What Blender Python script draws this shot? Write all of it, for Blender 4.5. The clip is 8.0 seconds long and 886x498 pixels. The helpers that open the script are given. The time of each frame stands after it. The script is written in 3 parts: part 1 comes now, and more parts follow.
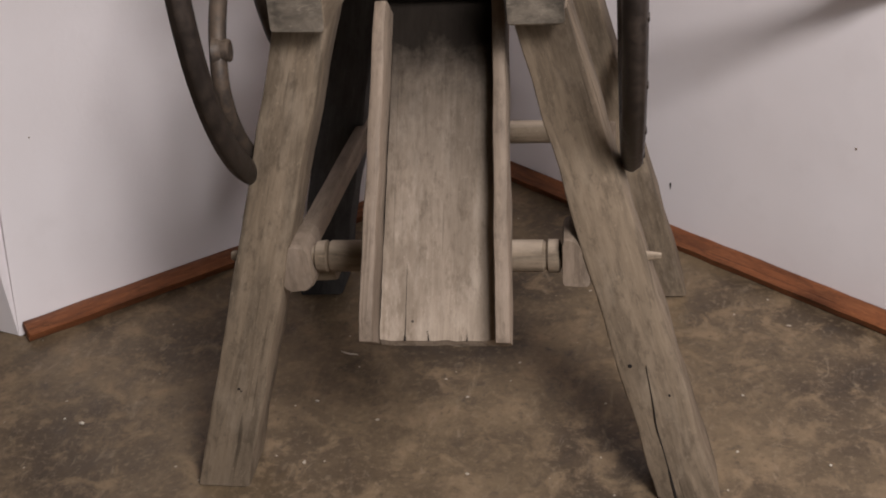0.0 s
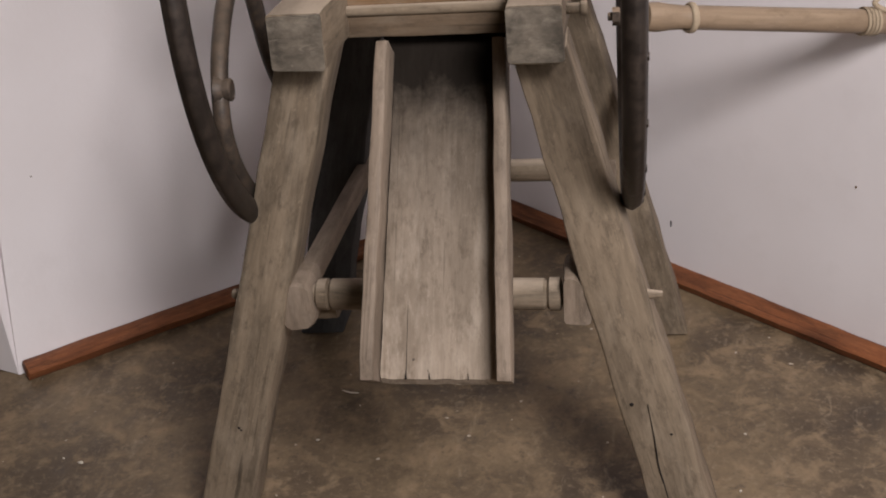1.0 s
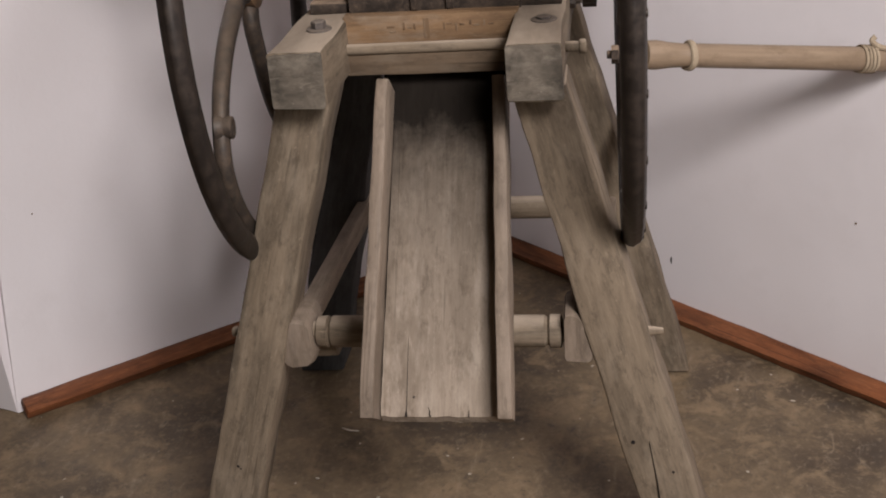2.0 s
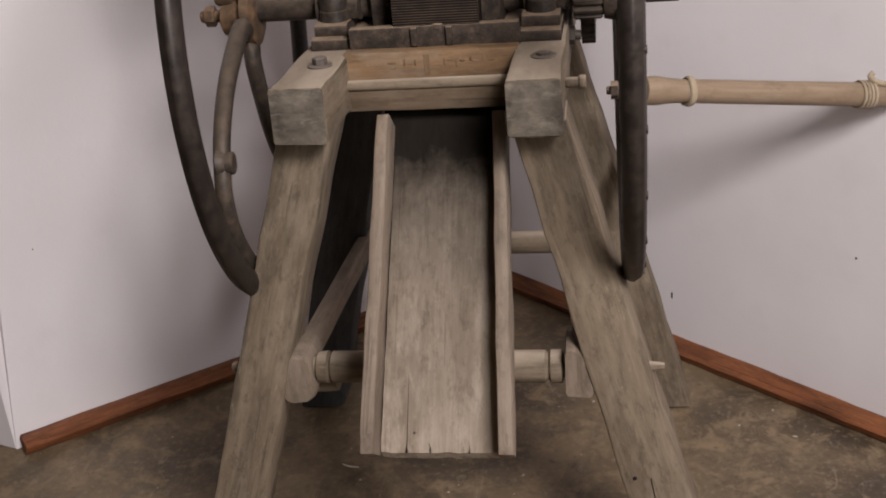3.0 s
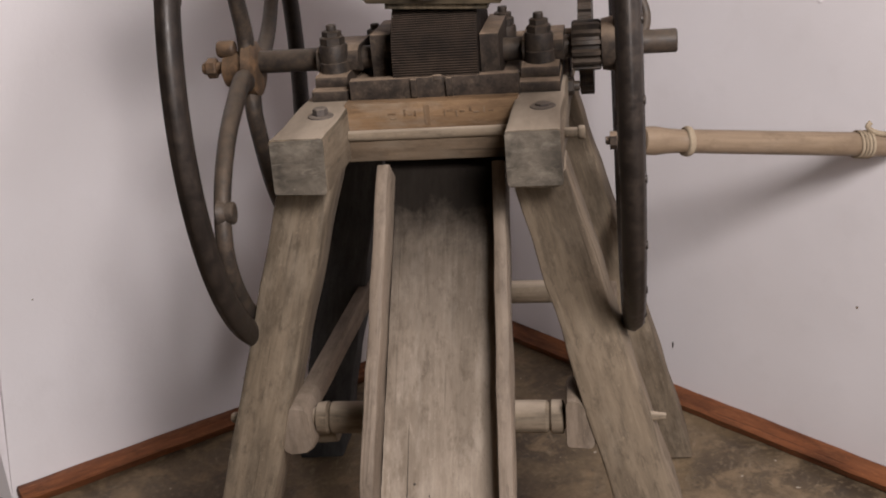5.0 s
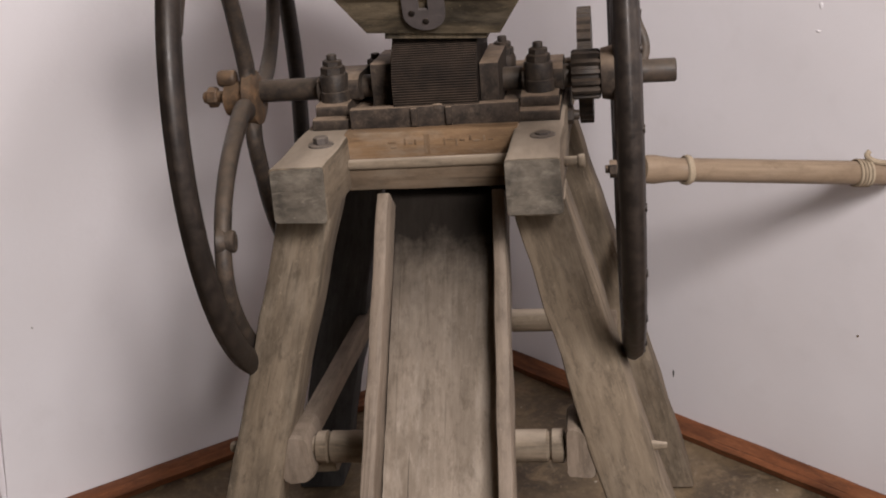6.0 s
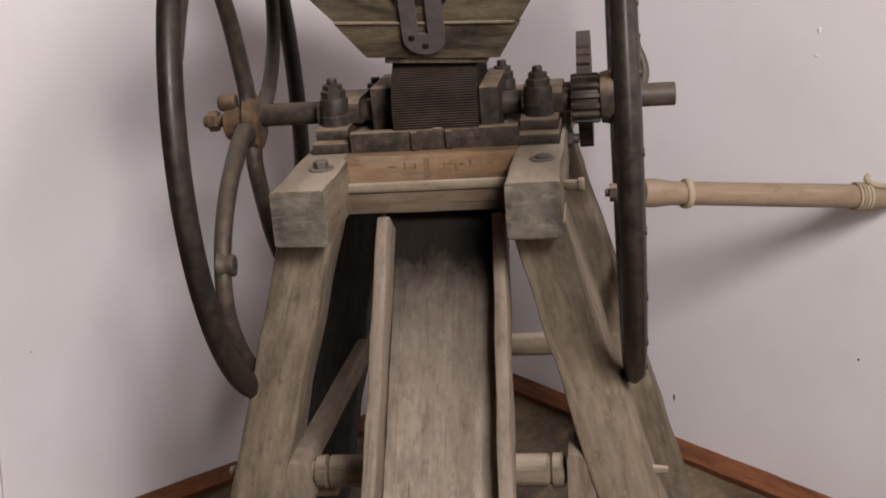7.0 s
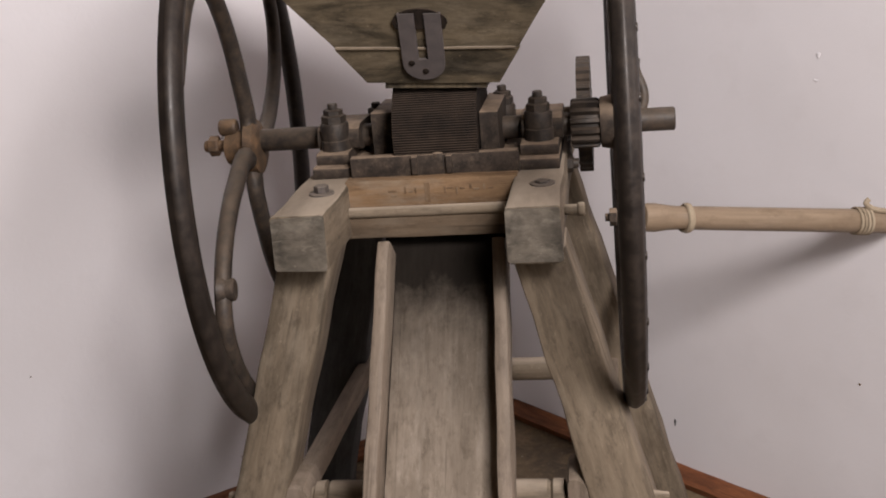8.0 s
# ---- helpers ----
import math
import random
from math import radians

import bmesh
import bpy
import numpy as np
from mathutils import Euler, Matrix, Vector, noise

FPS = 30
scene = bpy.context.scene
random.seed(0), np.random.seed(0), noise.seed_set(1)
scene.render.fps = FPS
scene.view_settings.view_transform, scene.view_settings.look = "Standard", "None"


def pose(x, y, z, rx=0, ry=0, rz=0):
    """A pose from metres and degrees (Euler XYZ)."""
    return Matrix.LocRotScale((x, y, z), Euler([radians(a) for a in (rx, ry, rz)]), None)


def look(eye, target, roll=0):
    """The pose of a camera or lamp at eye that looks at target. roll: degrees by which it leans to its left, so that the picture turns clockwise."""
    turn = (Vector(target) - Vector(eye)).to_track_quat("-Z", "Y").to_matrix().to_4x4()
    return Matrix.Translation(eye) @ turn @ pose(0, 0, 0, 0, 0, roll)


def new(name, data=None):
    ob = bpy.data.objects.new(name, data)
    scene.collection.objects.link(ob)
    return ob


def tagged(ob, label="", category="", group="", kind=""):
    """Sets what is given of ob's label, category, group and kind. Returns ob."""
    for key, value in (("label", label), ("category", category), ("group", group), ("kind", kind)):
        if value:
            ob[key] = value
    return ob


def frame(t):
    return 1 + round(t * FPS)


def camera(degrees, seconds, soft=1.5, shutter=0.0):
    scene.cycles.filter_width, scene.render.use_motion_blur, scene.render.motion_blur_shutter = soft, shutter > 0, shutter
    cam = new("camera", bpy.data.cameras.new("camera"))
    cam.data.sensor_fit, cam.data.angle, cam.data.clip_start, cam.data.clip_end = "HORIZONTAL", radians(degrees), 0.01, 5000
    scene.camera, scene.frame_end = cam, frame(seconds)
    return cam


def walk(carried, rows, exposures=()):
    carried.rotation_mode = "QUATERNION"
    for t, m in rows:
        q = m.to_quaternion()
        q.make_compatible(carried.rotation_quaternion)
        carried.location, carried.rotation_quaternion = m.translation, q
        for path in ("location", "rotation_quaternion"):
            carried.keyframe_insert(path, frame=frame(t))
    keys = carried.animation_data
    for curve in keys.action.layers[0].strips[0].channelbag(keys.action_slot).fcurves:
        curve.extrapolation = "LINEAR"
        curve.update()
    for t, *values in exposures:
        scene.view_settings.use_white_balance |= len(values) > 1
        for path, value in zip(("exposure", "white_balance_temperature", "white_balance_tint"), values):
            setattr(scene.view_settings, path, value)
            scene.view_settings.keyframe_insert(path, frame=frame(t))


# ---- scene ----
cam = camera(42.8, 8.0, soft=1.9)
PATH = [
    (0, (0.0, 0.0, 1.5), (-0.3087, 1.7089, 0.5078), -5.15),
    (0.5, (0.0, 0.0, 1.5), (-0.3095, 1.7262, 0.5385), -5.13),
    (1, (0.0, 0.0, 1.5), (-0.3100, 1.7416, 0.5668), -5.12),
    (1.5, (0.0, 0.0, 1.5), (-0.3100, 1.7562, 0.5946), -5.13),
    (3, (0.0, 0.0, 1.5), (-0.3099, 1.7981, 0.6810), -5.10),
    (3.5, (0.0, 0.0, 1.5), (-0.3096, 1.8071, 0.7010), -5.11),
    (4, (0.0, 0.0, 1.5), (-0.3095, 1.8162, 0.7219), -5.07),
    (4.5, (0.0, 0.0, 1.5), (-0.3089, 1.8243, 0.7406), -5.08),
    (6, (0.0, 0.0, 1.5), (-0.3069, 1.8514, 0.8084), -5.03),
    (6.5, (0.0, 0.0, 1.5), (-0.3062, 1.8594, 0.8300), -5.04),
    (7, (0.0, 0.0, 1.5), (-0.3056, 1.8658, 0.8476), -5.03),
    (7.5, (0.0, 0.0, 1.5), (-0.3052, 1.8723, 0.8664), -5.01),
    (8, (0.0, 0.0, 1.5), (-0.3045, 1.8798, 0.8886), -5.00),
]
walk(cam, [(t, look(eye, target, roll)) for t, eye, target, roll in PATH])

# ---- world and light ----
world = bpy.data.worlds.new("world")
scene.world = world
world.use_nodes = True
world.node_tree.nodes["Background"].inputs[0].default_value = (0.9, 0.93, 1.0, 1)
world.node_tree.nodes["Background"].inputs[1].default_value = 0.3
scene.view_settings.exposure = 0.0


def area_lamp(name, eye, target, sx, sy, watts, color):
    data = bpy.data.lights.new(name, "AREA")
    data.shape, data.size, data.size_y, data.energy, data.color = "RECTANGLE", sx, sy, watts, color
    ob = new(name, data)
    ob.matrix_world = look(eye, target)
    return ob


area_lamp("ceiling_lamp_light", (1.05, -0.42, 2.72), (-0.3, 1.9, 0.6), 0.9, 0.7, 117, (1.0, 0.944, 0.94))
# soft fill added front right to balance the key; no window stands there
area_lamp("window_light", (2.2, -2.0, 2.4), (-0.3, 2.0, 0.7), 1.6, 1.4, 50, (1.0, 0.965, 0.975))

# ---- materials ----


class Nodes:
    """A short way to write a node material."""

    def __init__(self, name):
        self.mat = bpy.data.materials.new(name)
        self.mat.use_nodes = True
        self.tree = self.mat.node_tree
        self.bsdf = self.tree.nodes["Principled BSDF"]
        self.coord = self.tree.nodes.new("ShaderNodeTexCoord")
        self.info = self.tree.nodes.new("ShaderNodeObjectInfo")

    def put(self, socket, value):
        if isinstance(value, bpy.types.NodeSocket):
            self.tree.links.new(value, socket)
        elif isinstance(value, tuple) and len(value) == 3 and socket.type == "RGBA":
            socket.default_value = (*value, 1)
        elif socket.type == "RGBA":
            socket.default_value = (value, value, value, 1)
        else:
            socket.default_value = value

    def node(self, kind, out=0, op="", **sockets):
        n = self.tree.nodes.new(kind)
        if op:
            n.operation = op
        for key, value in sockets.items():
            self.put(n.inputs[int(key[1:])] if key[0] == "_" else n.inputs[key], value)
        return n.outputs[out]

    def place(self, scale=(1, 1, 1), vary=True):
        v = self.coord.outputs["Object"]
        if vary:
            r = self.node("ShaderNodeMath", op="MULTIPLY", _0=self.info.outputs["Random"], _1=37.0)
            v = self.node("ShaderNodeVectorMath", op="ADD", _0=v, _1=r)
        return self.node("ShaderNodeVectorMath", op="MULTIPLY", _0=v, _1=scale)

    def noise(self, v, scale, detail=4.0, rough=0.6, warp=0.0):
        return self.node("ShaderNodeTexNoise", Vector=v, Scale=scale, Detail=detail, Roughness=rough, Distortion=warp)

    def ramp(self, fac, *stops):
        n = self.tree.nodes.new("ShaderNodeValToRGB")
        n.color_ramp.elements[0].position, n.color_ramp.elements[1].position = stops[0][0], stops[-1][0]
        for pos, _ in stops[1:-1]:
            n.color_ramp.elements.new(pos)
        for e, (pos, col) in zip(n.color_ramp.elements, stops):
            e.color = (*col, 1) if isinstance(col, tuple) else (col, col, col, 1)
        self.put(n.inputs[0], fac)
        return n.outputs[0]

    def mix(self, fac, a, b, how="MIX"):
        n = self.tree.nodes.new("ShaderNodeMix")
        n.data_type, n.blend_type = "RGBA", how
        self.put(n.inputs[0], fac)
        self.put(n.inputs[6], a)
        self.put(n.inputs[7], b)
        return n.outputs[2]

    def math(self, how, a, b=0.0):
        return self.node("ShaderNodeMath", op=how, _0=a, _1=b)

    def up(self):
        """How far the surface faces up, 0 to 1: dust lies there."""
        geo = self.tree.nodes.new("ShaderNodeNewGeometry")
        z = self.node("ShaderNodeSeparateXYZ", 2, _0=geo.outputs["Normal"])
        return self.math("MAXIMUM", z, 0.0)

    def done(self, color, rough, bump=None, strength=0.3, depth=0.002, metal=0.0, spec=0.5):
        self.put(self.bsdf.inputs["Base Color"], color)
        self.put(self.bsdf.inputs["Roughness"], rough)
        self.put(self.bsdf.inputs["Metallic"], metal)
        self.put(self.bsdf.inputs["Specular IOR Level"], spec)
        if bump is not None:
            b = self.node("ShaderNodeBump", Strength=strength, Distance=depth, Height=bump)
            self.put(self.bsdf.inputs["Normal"], b)
        return self.mat


def wood(name, dark, mid, light, dust=(0.33, 0.27, 0.20), dusty=0.5, rough=0.75, scratches=0.5, grease_shade=0.0, stretch=0.09, top_dust=0.0, warp=0.8, fibres=0.22, blots=0.5):
    """Old sawn timber: grain runs along the object's z."""
    n = Nodes(name)
    v = n.place((1, 1, stretch))
    grain = n.noise(v, 62, 8, 0.7, warp)
    fibre = n.noise(n.place((1, 1, stretch * 0.4)), 230, 4, 0.6, warp * 0.4)
    broad = n.noise(n.place((1, 1, stretch * 1.8)), 15, 6, 0.6, 0.8)
    blot = n.noise(n.place((1, 1, max(0.35, stretch))), 24, 6, 0.68)
    col = n.ramp(grain, (0.20, dark), (0.48, mid), (0.82, light))
    grime = n.noise(n.place((1, 1, 0.45)), 40, 6, 0.7, 0.3)
    col = n.mix(n.ramp(grime, (0.34, 0.20), (0.62, 0.65)), col, mid)
    col = n.mix(n.ramp(broad, (0.44, 0.0), (0.66, blots)), col, dark)
    smut = n.noise(n.place((1, 1, 0.45)), 46, 8, 0.78)
    col = n.mix(n.ramp(smut, (0.50, 0.0), (0.68, 0.6)), col, dark)
    scuff = n.noise(n.place((1, 1, 0.3)), 95, 5, 0.7, 0.6)
    col = n.mix(n.ramp(scuff, (0.60, 0.0), (0.72, 0.45)), col, light)
    col = n.mix(n.ramp(blot, (0.5, 0.0), (0.72, dusty)), col, dust)
    col = n.mix(fibres, col, n.ramp(fibre, (0.30, 0.55), (0.5, 1.0), (0.72, 1.25)), "MULTIPLY")
    crack = n.ramp(n.noise(n.place((1, 1, 0.03)), 60, 2, 0.5, 0.2), (0.29, 1.0), (0.33, 0.0))
    col = n.mix(n.math("MULTIPLY", crack, scratches), col, tuple(c * 0.25 for c in dark))
    if top_dust:
        lies = n.math("MULTIPLY", n.ramp(n.up(), (0.6, 0.0), (0.97, top_dust)), n.ramp(blot, (0.3, 0.55), (0.6, 1.0)))
        col = n.mix(lies, col, (0.42, 0.342, 0.265))
    specks = n.ramp(n.noise(n.place(), 210, 2, 0.5), (0.70, 0.0), (0.75, 0.5))
    col = n.mix(specks, col, light)
    if grease_shade:
        # black for drum grease run down the board's head, with the shade there painted in
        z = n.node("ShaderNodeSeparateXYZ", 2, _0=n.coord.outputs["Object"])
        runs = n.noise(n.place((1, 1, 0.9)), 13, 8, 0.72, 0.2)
        reach = n.math("ADD", n.math("MULTIPLY", runs, 0.20), grease_shade + 0.13)
        head_shade = n.ramp(n.math("SUBTRACT", reach, z), (0.0, 0.0), (0.18, 0.16), (0.34, 0.50), (0.50, 0.97))
        col = n.mix(head_shade, col, (0.006, 0.0048, 0.004))
    bump = n.mix(0.35, grain, n.noise(n.place(), 130, 4, 0.6))
    bump = n.mix(crack, bump, 0.0)
    return n.done(col, n.ramp(blot, (0.3, rough - 0.12), (0.7, rough + 0.12)), bump, 0.45, 0.002, spec=0.03 if grease_shade else 0.25)


def iron(name, dark, rust, dust, dusty, rough=0.5, metal=0.35, spec=0.3, relief=0.5):
    n = Nodes(name)
    blot = n.noise(n.place(), 42, 7, 0.72)
    fine = n.noise(n.place(), 190, 4, 0.6)
    col = n.mix(n.ramp(blot, (0.42, 0.0), (0.72, 1.0)), dark, rust)
    cake = n.ramp(n.noise(n.place(), 85, 7, 0.75), (0.50, 0.0), (0.80, 0.28))
    col = n.mix(n.math("MULTIPLY", cake, dusty), col, dust)
    lies = n.math("MULTIPLY", n.ramp(n.up(), (0.25, 0.04), (0.85, 1.0)), n.ramp(n.noise(n.place(), 40, 5, 0.6), (0.3, 0.5), (0.62, 1.0)))
    col = n.mix(n.math("MULTIPLY", lies, dusty), col, dust)
    r = n.ramp(blot, (0.3, rough - 0.1), (0.7, rough + 0.2))
    return n.done(col, r, n.mix(0.5, blot, fine), relief, 0.002, metal=metal, spec=spec)


def plaster(name, a=(0.74, 0.695, 0.70), b=(0.80, 0.76, 0.775), worn=(0.67, 0.625, 0.625)):
    n = Nodes(name)
    big = n.noise(n.place(vary=False), 1.6, 4, 0.55)
    mid = n.noise(n.place(vary=False), 9, 5, 0.6)
    fine = n.noise(n.place(vary=False), 70, 4, 0.6)
    col = n.mix(n.ramp(big, (0.3, 0.0), (0.7, 1.0)), a, b)
    col = n.mix(n.ramp(mid, (0.55, 0.0), (0.75, 0.25)), col, worn)
    bump = n.mix(0.08, n.mix(0.5, big, mid), fine)
    flake = n.ramp(n.noise(n.place(vary=False), 15, 3, 0.5, 1.5), (0.60, 0.0), (0.625, 1.0))
    bump = n.mix(0.025, bump, flake)
    return n.done(col, 0.82, bump, 0.26, 0.012, spec=0.25)


def concrete(name):
    """Polished, stained floor cement."""
    n = Nodes(name)
    big = n.noise(n.place(vary=False), 3.2, 6, 0.62, 0.6)
    mid = n.noise(n.place(vary=False), 12, 6, 0.65, 0.5)
    fine = n.noise(n.place(vary=False), 60, 7, 0.72)
    col = n.ramp(big, (0.33, (0.062, 0.044, 0.029)), (0.5, (0.122, 0.087, 0.053)), (0.68, (0.19, 0.137, 0.082)))
    col = n.mix(n.ramp(mid, (0.5, 0.0), (0.66, 0.8)), col, (0.25, 0.178, 0.108))
    col = n.mix(n.ramp(mid, (0.3, 0.75), (0.42, 0.0)), col, (0.055, 0.042, 0.03))
    col = n.mix(n.ramp(fine, (0.53, 0.0), (0.68, 0.5)), col, (0.27, 0.205, 0.135))
    col = n.mix(n.ramp(fine, (0.32, 0.55), (0.45, 0.0)), col, (0.05, 0.037, 0.026))
    scuff = n.ramp(n.noise(n.place((1, 0.45, 1), vary=False), 26, 7, 0.7, 1.2), (0.57, 0.0), (0.70, 0.5))
    col = n.mix(scuff, col, (0.30, 0.235, 0.165))
    spots = n.ramp(n.noise(n.place(vary=False), 48, 1, 0.4), (0.775, 0.0), (0.79, 0.8))
    col = n.mix(spots, col, (0.5, 0.45, 0.37))
    rough = n.ramp(mid, (0.3, 0.34), (0.7, 0.62))
    return n.done(col, rough, n.mix(0.5, mid, fine), 0.25, 0.003, spec=0.4)


M_TIMBER = wood("weathered_timber", (0.047, 0.036, 0.025), (0.180, 0.138, 0.096), (0.322, 0.253, 0.182), (0.32, 0.26, 0.195), 0.4, top_dust=0.8, blots=0.65)
# near-black timber, for the rear left leg only
M_DARK_LEG = wood("near_black_timber", (0.020, 0.019, 0.019), (0.052, 0.050, 0.050), (0.10, 0.095, 0.092), (0.10, 0.095, 0.09), 0.4)
M_CHUTE = wood("chute_board_wood", (0.085, 0.064, 0.046), (0.215, 0.167, 0.126), (0.31, 0.244, 0.189), (0.32, 0.258, 0.208), 0.45, 0.7, scratches=0.15)
# bed colour blackens to its head: grease plus painted shade under the drum
M_CHUTE_BED = wood("greasy_shaded_chute_bed_wood", (0.105, 0.080, 0.057), (0.300, 0.243, 0.190), (0.415, 0.345, 0.275), (0.45, 0.38, 0.31), 0.6, 0.7, scratches=0.3, grease_shade=0.44, fibres=0.2)
M_CROSS = wood("stained_cross_board", (0.085, 0.050, 0.026), (0.225, 0.138, 0.074), (0.33, 0.207, 0.115), (0.25, 0.20, 0.15), 0.7, 0.75, blots=0.8)
M_CROSS_LOW = wood("grimy_cross_board", (0.050, 0.034, 0.022), (0.120, 0.084, 0.054), (0.19, 0.135, 0.088), (0.17, 0.135, 0.10), 0.5, 0.8)
M_HOPPER = wood("hopper_plank_wood", (0.016, 0.0135, 0.0095), (0.128, 0.099, 0.064), (0.25, 0.197, 0.132), (0.24, 0.195, 0.14), 0.4, 0.6, blots=1.0, stretch=0.14)
M_BASEBOARD = wood("varnished_baseboard_wood", (0.045, 0.015, 0.007), (0.200, 0.070, 0.028), (0.42, 0.17, 0.070), (0.30, 0.13, 0.06), 0.25, 0.42, warp=2.2, blots=0.75)
M_BAMBOO = wood("dry_bamboo", (0.155, 0.107, 0.068), (0.245, 0.178, 0.120), (0.315, 0.235, 0.160), (0.25, 0.188, 0.136), 0.45, 0.5, 0.12)
M_TWINE = wood("dry_twine", (0.20, 0.15, 0.10), (0.34, 0.27, 0.19), (0.43, 0.36, 0.27), dusty=0.3, rough=0.9)
M_ENDGRAIN = wood("weathered_end_grain", (0.034, 0.029, 0.023), (0.130, 0.109, 0.085), (0.27, 0.228, 0.182), (0.27, 0.235, 0.19), 0.6, 0.85, 0.25, stretch=0.6, warp=0.25, fibres=0.0, blots=0.75)
M_RIM = iron("worn_wheel_iron", (0.018, 0.014, 0.012), (0.048, 0.035, 0.027), (0.10, 0.078, 0.062), 0.25, 0.42, 0.3, 0.35, 0.15)
M_SPOKE = iron("rusted_spoke_iron", (0.032, 0.026, 0.022), (0.092, 0.064, 0.045), (0.19, 0.145, 0.105), 0.4, 0.5, 0.2, 0.3, 0.3)
M_IRON = iron("greasy_cast_iron", (0.019, 0.0155, 0.0135), (0.068, 0.049, 0.037), (0.31, 0.226, 0.160), 0.85, 0.6, 0.0, 0.14)
M_GEAR = iron("oiled_gear_iron", (0.024, 0.019, 0.016), (0.075, 0.054, 0.039), (0.15, 0.108, 0.076), 0.35, 0.5, 0.1, 0.3, 0.6)
M_HUB = iron("rust_brown_hub_iron", (0.058, 0.038, 0.025), (0.19, 0.108, 0.056), (0.24, 0.16, 0.10), 0.5, 0.55, 0.1, 0.3, 0.3)
M_NUT = iron("dusty_nut_iron", (0.07, 0.06, 0.056), (0.13, 0.105, 0.09), (0.26, 0.21, 0.165), 0.7, 0.55, 0.2)
M_BRACKET = iron("grey_bracket_steel", (0.13, 0.115, 0.115), (0.17, 0.145, 0.14), (0.2, 0.17, 0.14), 0.4, 0.45, 0.5)
M_DRUM = iron("black_drum_iron", (0.010, 0.008, 0.007), (0.030, 0.021, 0.016), (0.13, 0.092, 0.066), 0.4, 0.6, 0.0, 0.10)
M_HOLE = iron("dark_hole_dirt", (0.010, 0.008, 0.007), (0.016, 0.012, 0.010), (0.03, 0.025, 0.02), 0.2, 0.9, 0.0)
M_INK = wood("faded_ink", (0.085, 0.052, 0.030), (0.150, 0.094, 0.053), (0.21, 0.134, 0.077), dusty=0.45)
M_CHALK = wood("pale_scrap", (0.45, 0.40, 0.33), (0.55, 0.50, 0.42), (0.62, 0.57, 0.49), dusty=0.2)
M_WALL = plaster("whitewashed_plaster")
M_FLOOR = concrete("stained_cement_floor")
# colours of the unseen ceiling and walls, kept dark to cut bounce light
M_CEILING = wood("unseen_dark_ceiling", (0.05, 0.035, 0.022), (0.09, 0.065, 0.042), (0.13, 0.095, 0.06))
M_OCHRE = plaster("unseen_ochre_plaster", (0.24, 0.20, 0.165), (0.29, 0.25, 0.205), (0.20, 0.17, 0.14))

# ---- mesh helpers ----
WORLD = {}


def link(name, bm, material, m=None, parent=None, label="", smooth=True):
    """One mesh object; m is its pose in the world, to which the bmesh is turned back."""
    m = m or Matrix.Identity(4)
    bm.transform(m.inverted())
    bmesh.ops.recalc_face_normals(bm, faces=bm.faces)
    me = bpy.data.meshes.new(name)
    bm.to_mesh(me)
    bm.free()
    me.materials.append(material)
    if smooth:
        for p in me.polygons:
            p.use_smooth = True
        me.set_sharp_from_angle(angle=radians(38))
    ob = new(name, me)
    if parent is not None:
        ob.parent = parent
        ob.matrix_parent_inverse = WORLD[parent].inverted()
    ob.matrix_basis = m
    WORLD[ob] = m
    if label:
        ob["label"] = label
    return ob


def part(name, bm, material, parent, label="", m=None):
    return link(name, bm, material, m, parent, label)


def along(a, b, up=(0, 0, 1)):
    """A pose at a whose z runs to b."""
    z = (Vector(b) - Vector(a)).normalized()
    up = Vector(up)
    if abs(z.dot(up.normalized())) > 0.99:
        up = Vector((0, 1, 0))
    x = up.cross(z).normalized()
    y = z.cross(x)
    m = Matrix((x, y, z)).transposed().to_4x4()
    m.translation = Vector(a)
    return m


def loft(bm, sections, closed=False, caps=True):
    rings = [[bm.verts.new(p) for p in s] for s in sections]
    n = len(rings[0])
    pairs = list(zip(rings, rings[1:])) + ([(rings[-1], rings[0])] if closed else [])
    for r, q in pairs:
        for i in range(n):
            bm.faces.new((r[i], r[(i + 1) % n], q[(i + 1) % n], q[i]))
    if caps and not closed:
        bm.faces.new(rings[0][::-1])
        bm.faces.new(rings[-1])
    return bm


def round_rect(w, h, r, seg=2):
    pts = []
    for cx, cy, a0 in ((w / 2 - r, h / 2 - r, 0), (-w / 2 + r, h / 2 - r, 90), (-w / 2 + r, -h / 2 + r, 180), (w / 2 - r, -h / 2 + r, 270)):
        for i in range(seg + 1):
            a = radians(a0 + 90 * i / seg)
            pts.append((cx + r * math.cos(a), cy + r * math.sin(a)))
    return pts


def rough_up(p, amount, scale=9.0, seed=0.0):
    return p + amount * Vector(noise.noise_vector(p * scale + Vector((seed, seed * 1.7, 0))))


def timber(bm, a, b, xa, ya, wa, ha, wb, hb, r=0.006, steps=14, worn=0.0025, seed=0.0):
    """A hewn timber from a to b; xa, ya: its cross axes; sizes at both ends; edges rounded and a little uneven."""
    a, b, xa, ya = Vector(a), Vector(b), Vector(xa), Vector(ya)
    ax = (b - a)
    cuts = [(0, 0.93), (0.004, 1.0)] + [(i / steps, 1.0) for i in range(1, steps)] + [(0.996, 1.0), (1, 0.93)]
    secs = []
    for t, k in cuts:
        w, h = wa + (wb - wa) * t, ha + (hb - ha) * t
        sec = []
        for u, v in round_rect(w, h, r * (1.0 + 0.3 * noise.noise(Vector((t * 7, seed, 3.1))))):
            if k < 1:
                u, v = u - math.copysign(min(0.006, abs(u)), u), v - math.copysign(min(0.006, abs(v)), v)
            sec.append(rough_up(a + ax * t + xa * u + ya * v, worn, 11.0, seed))
        secs.append(sec)
    return loft(bm, secs)


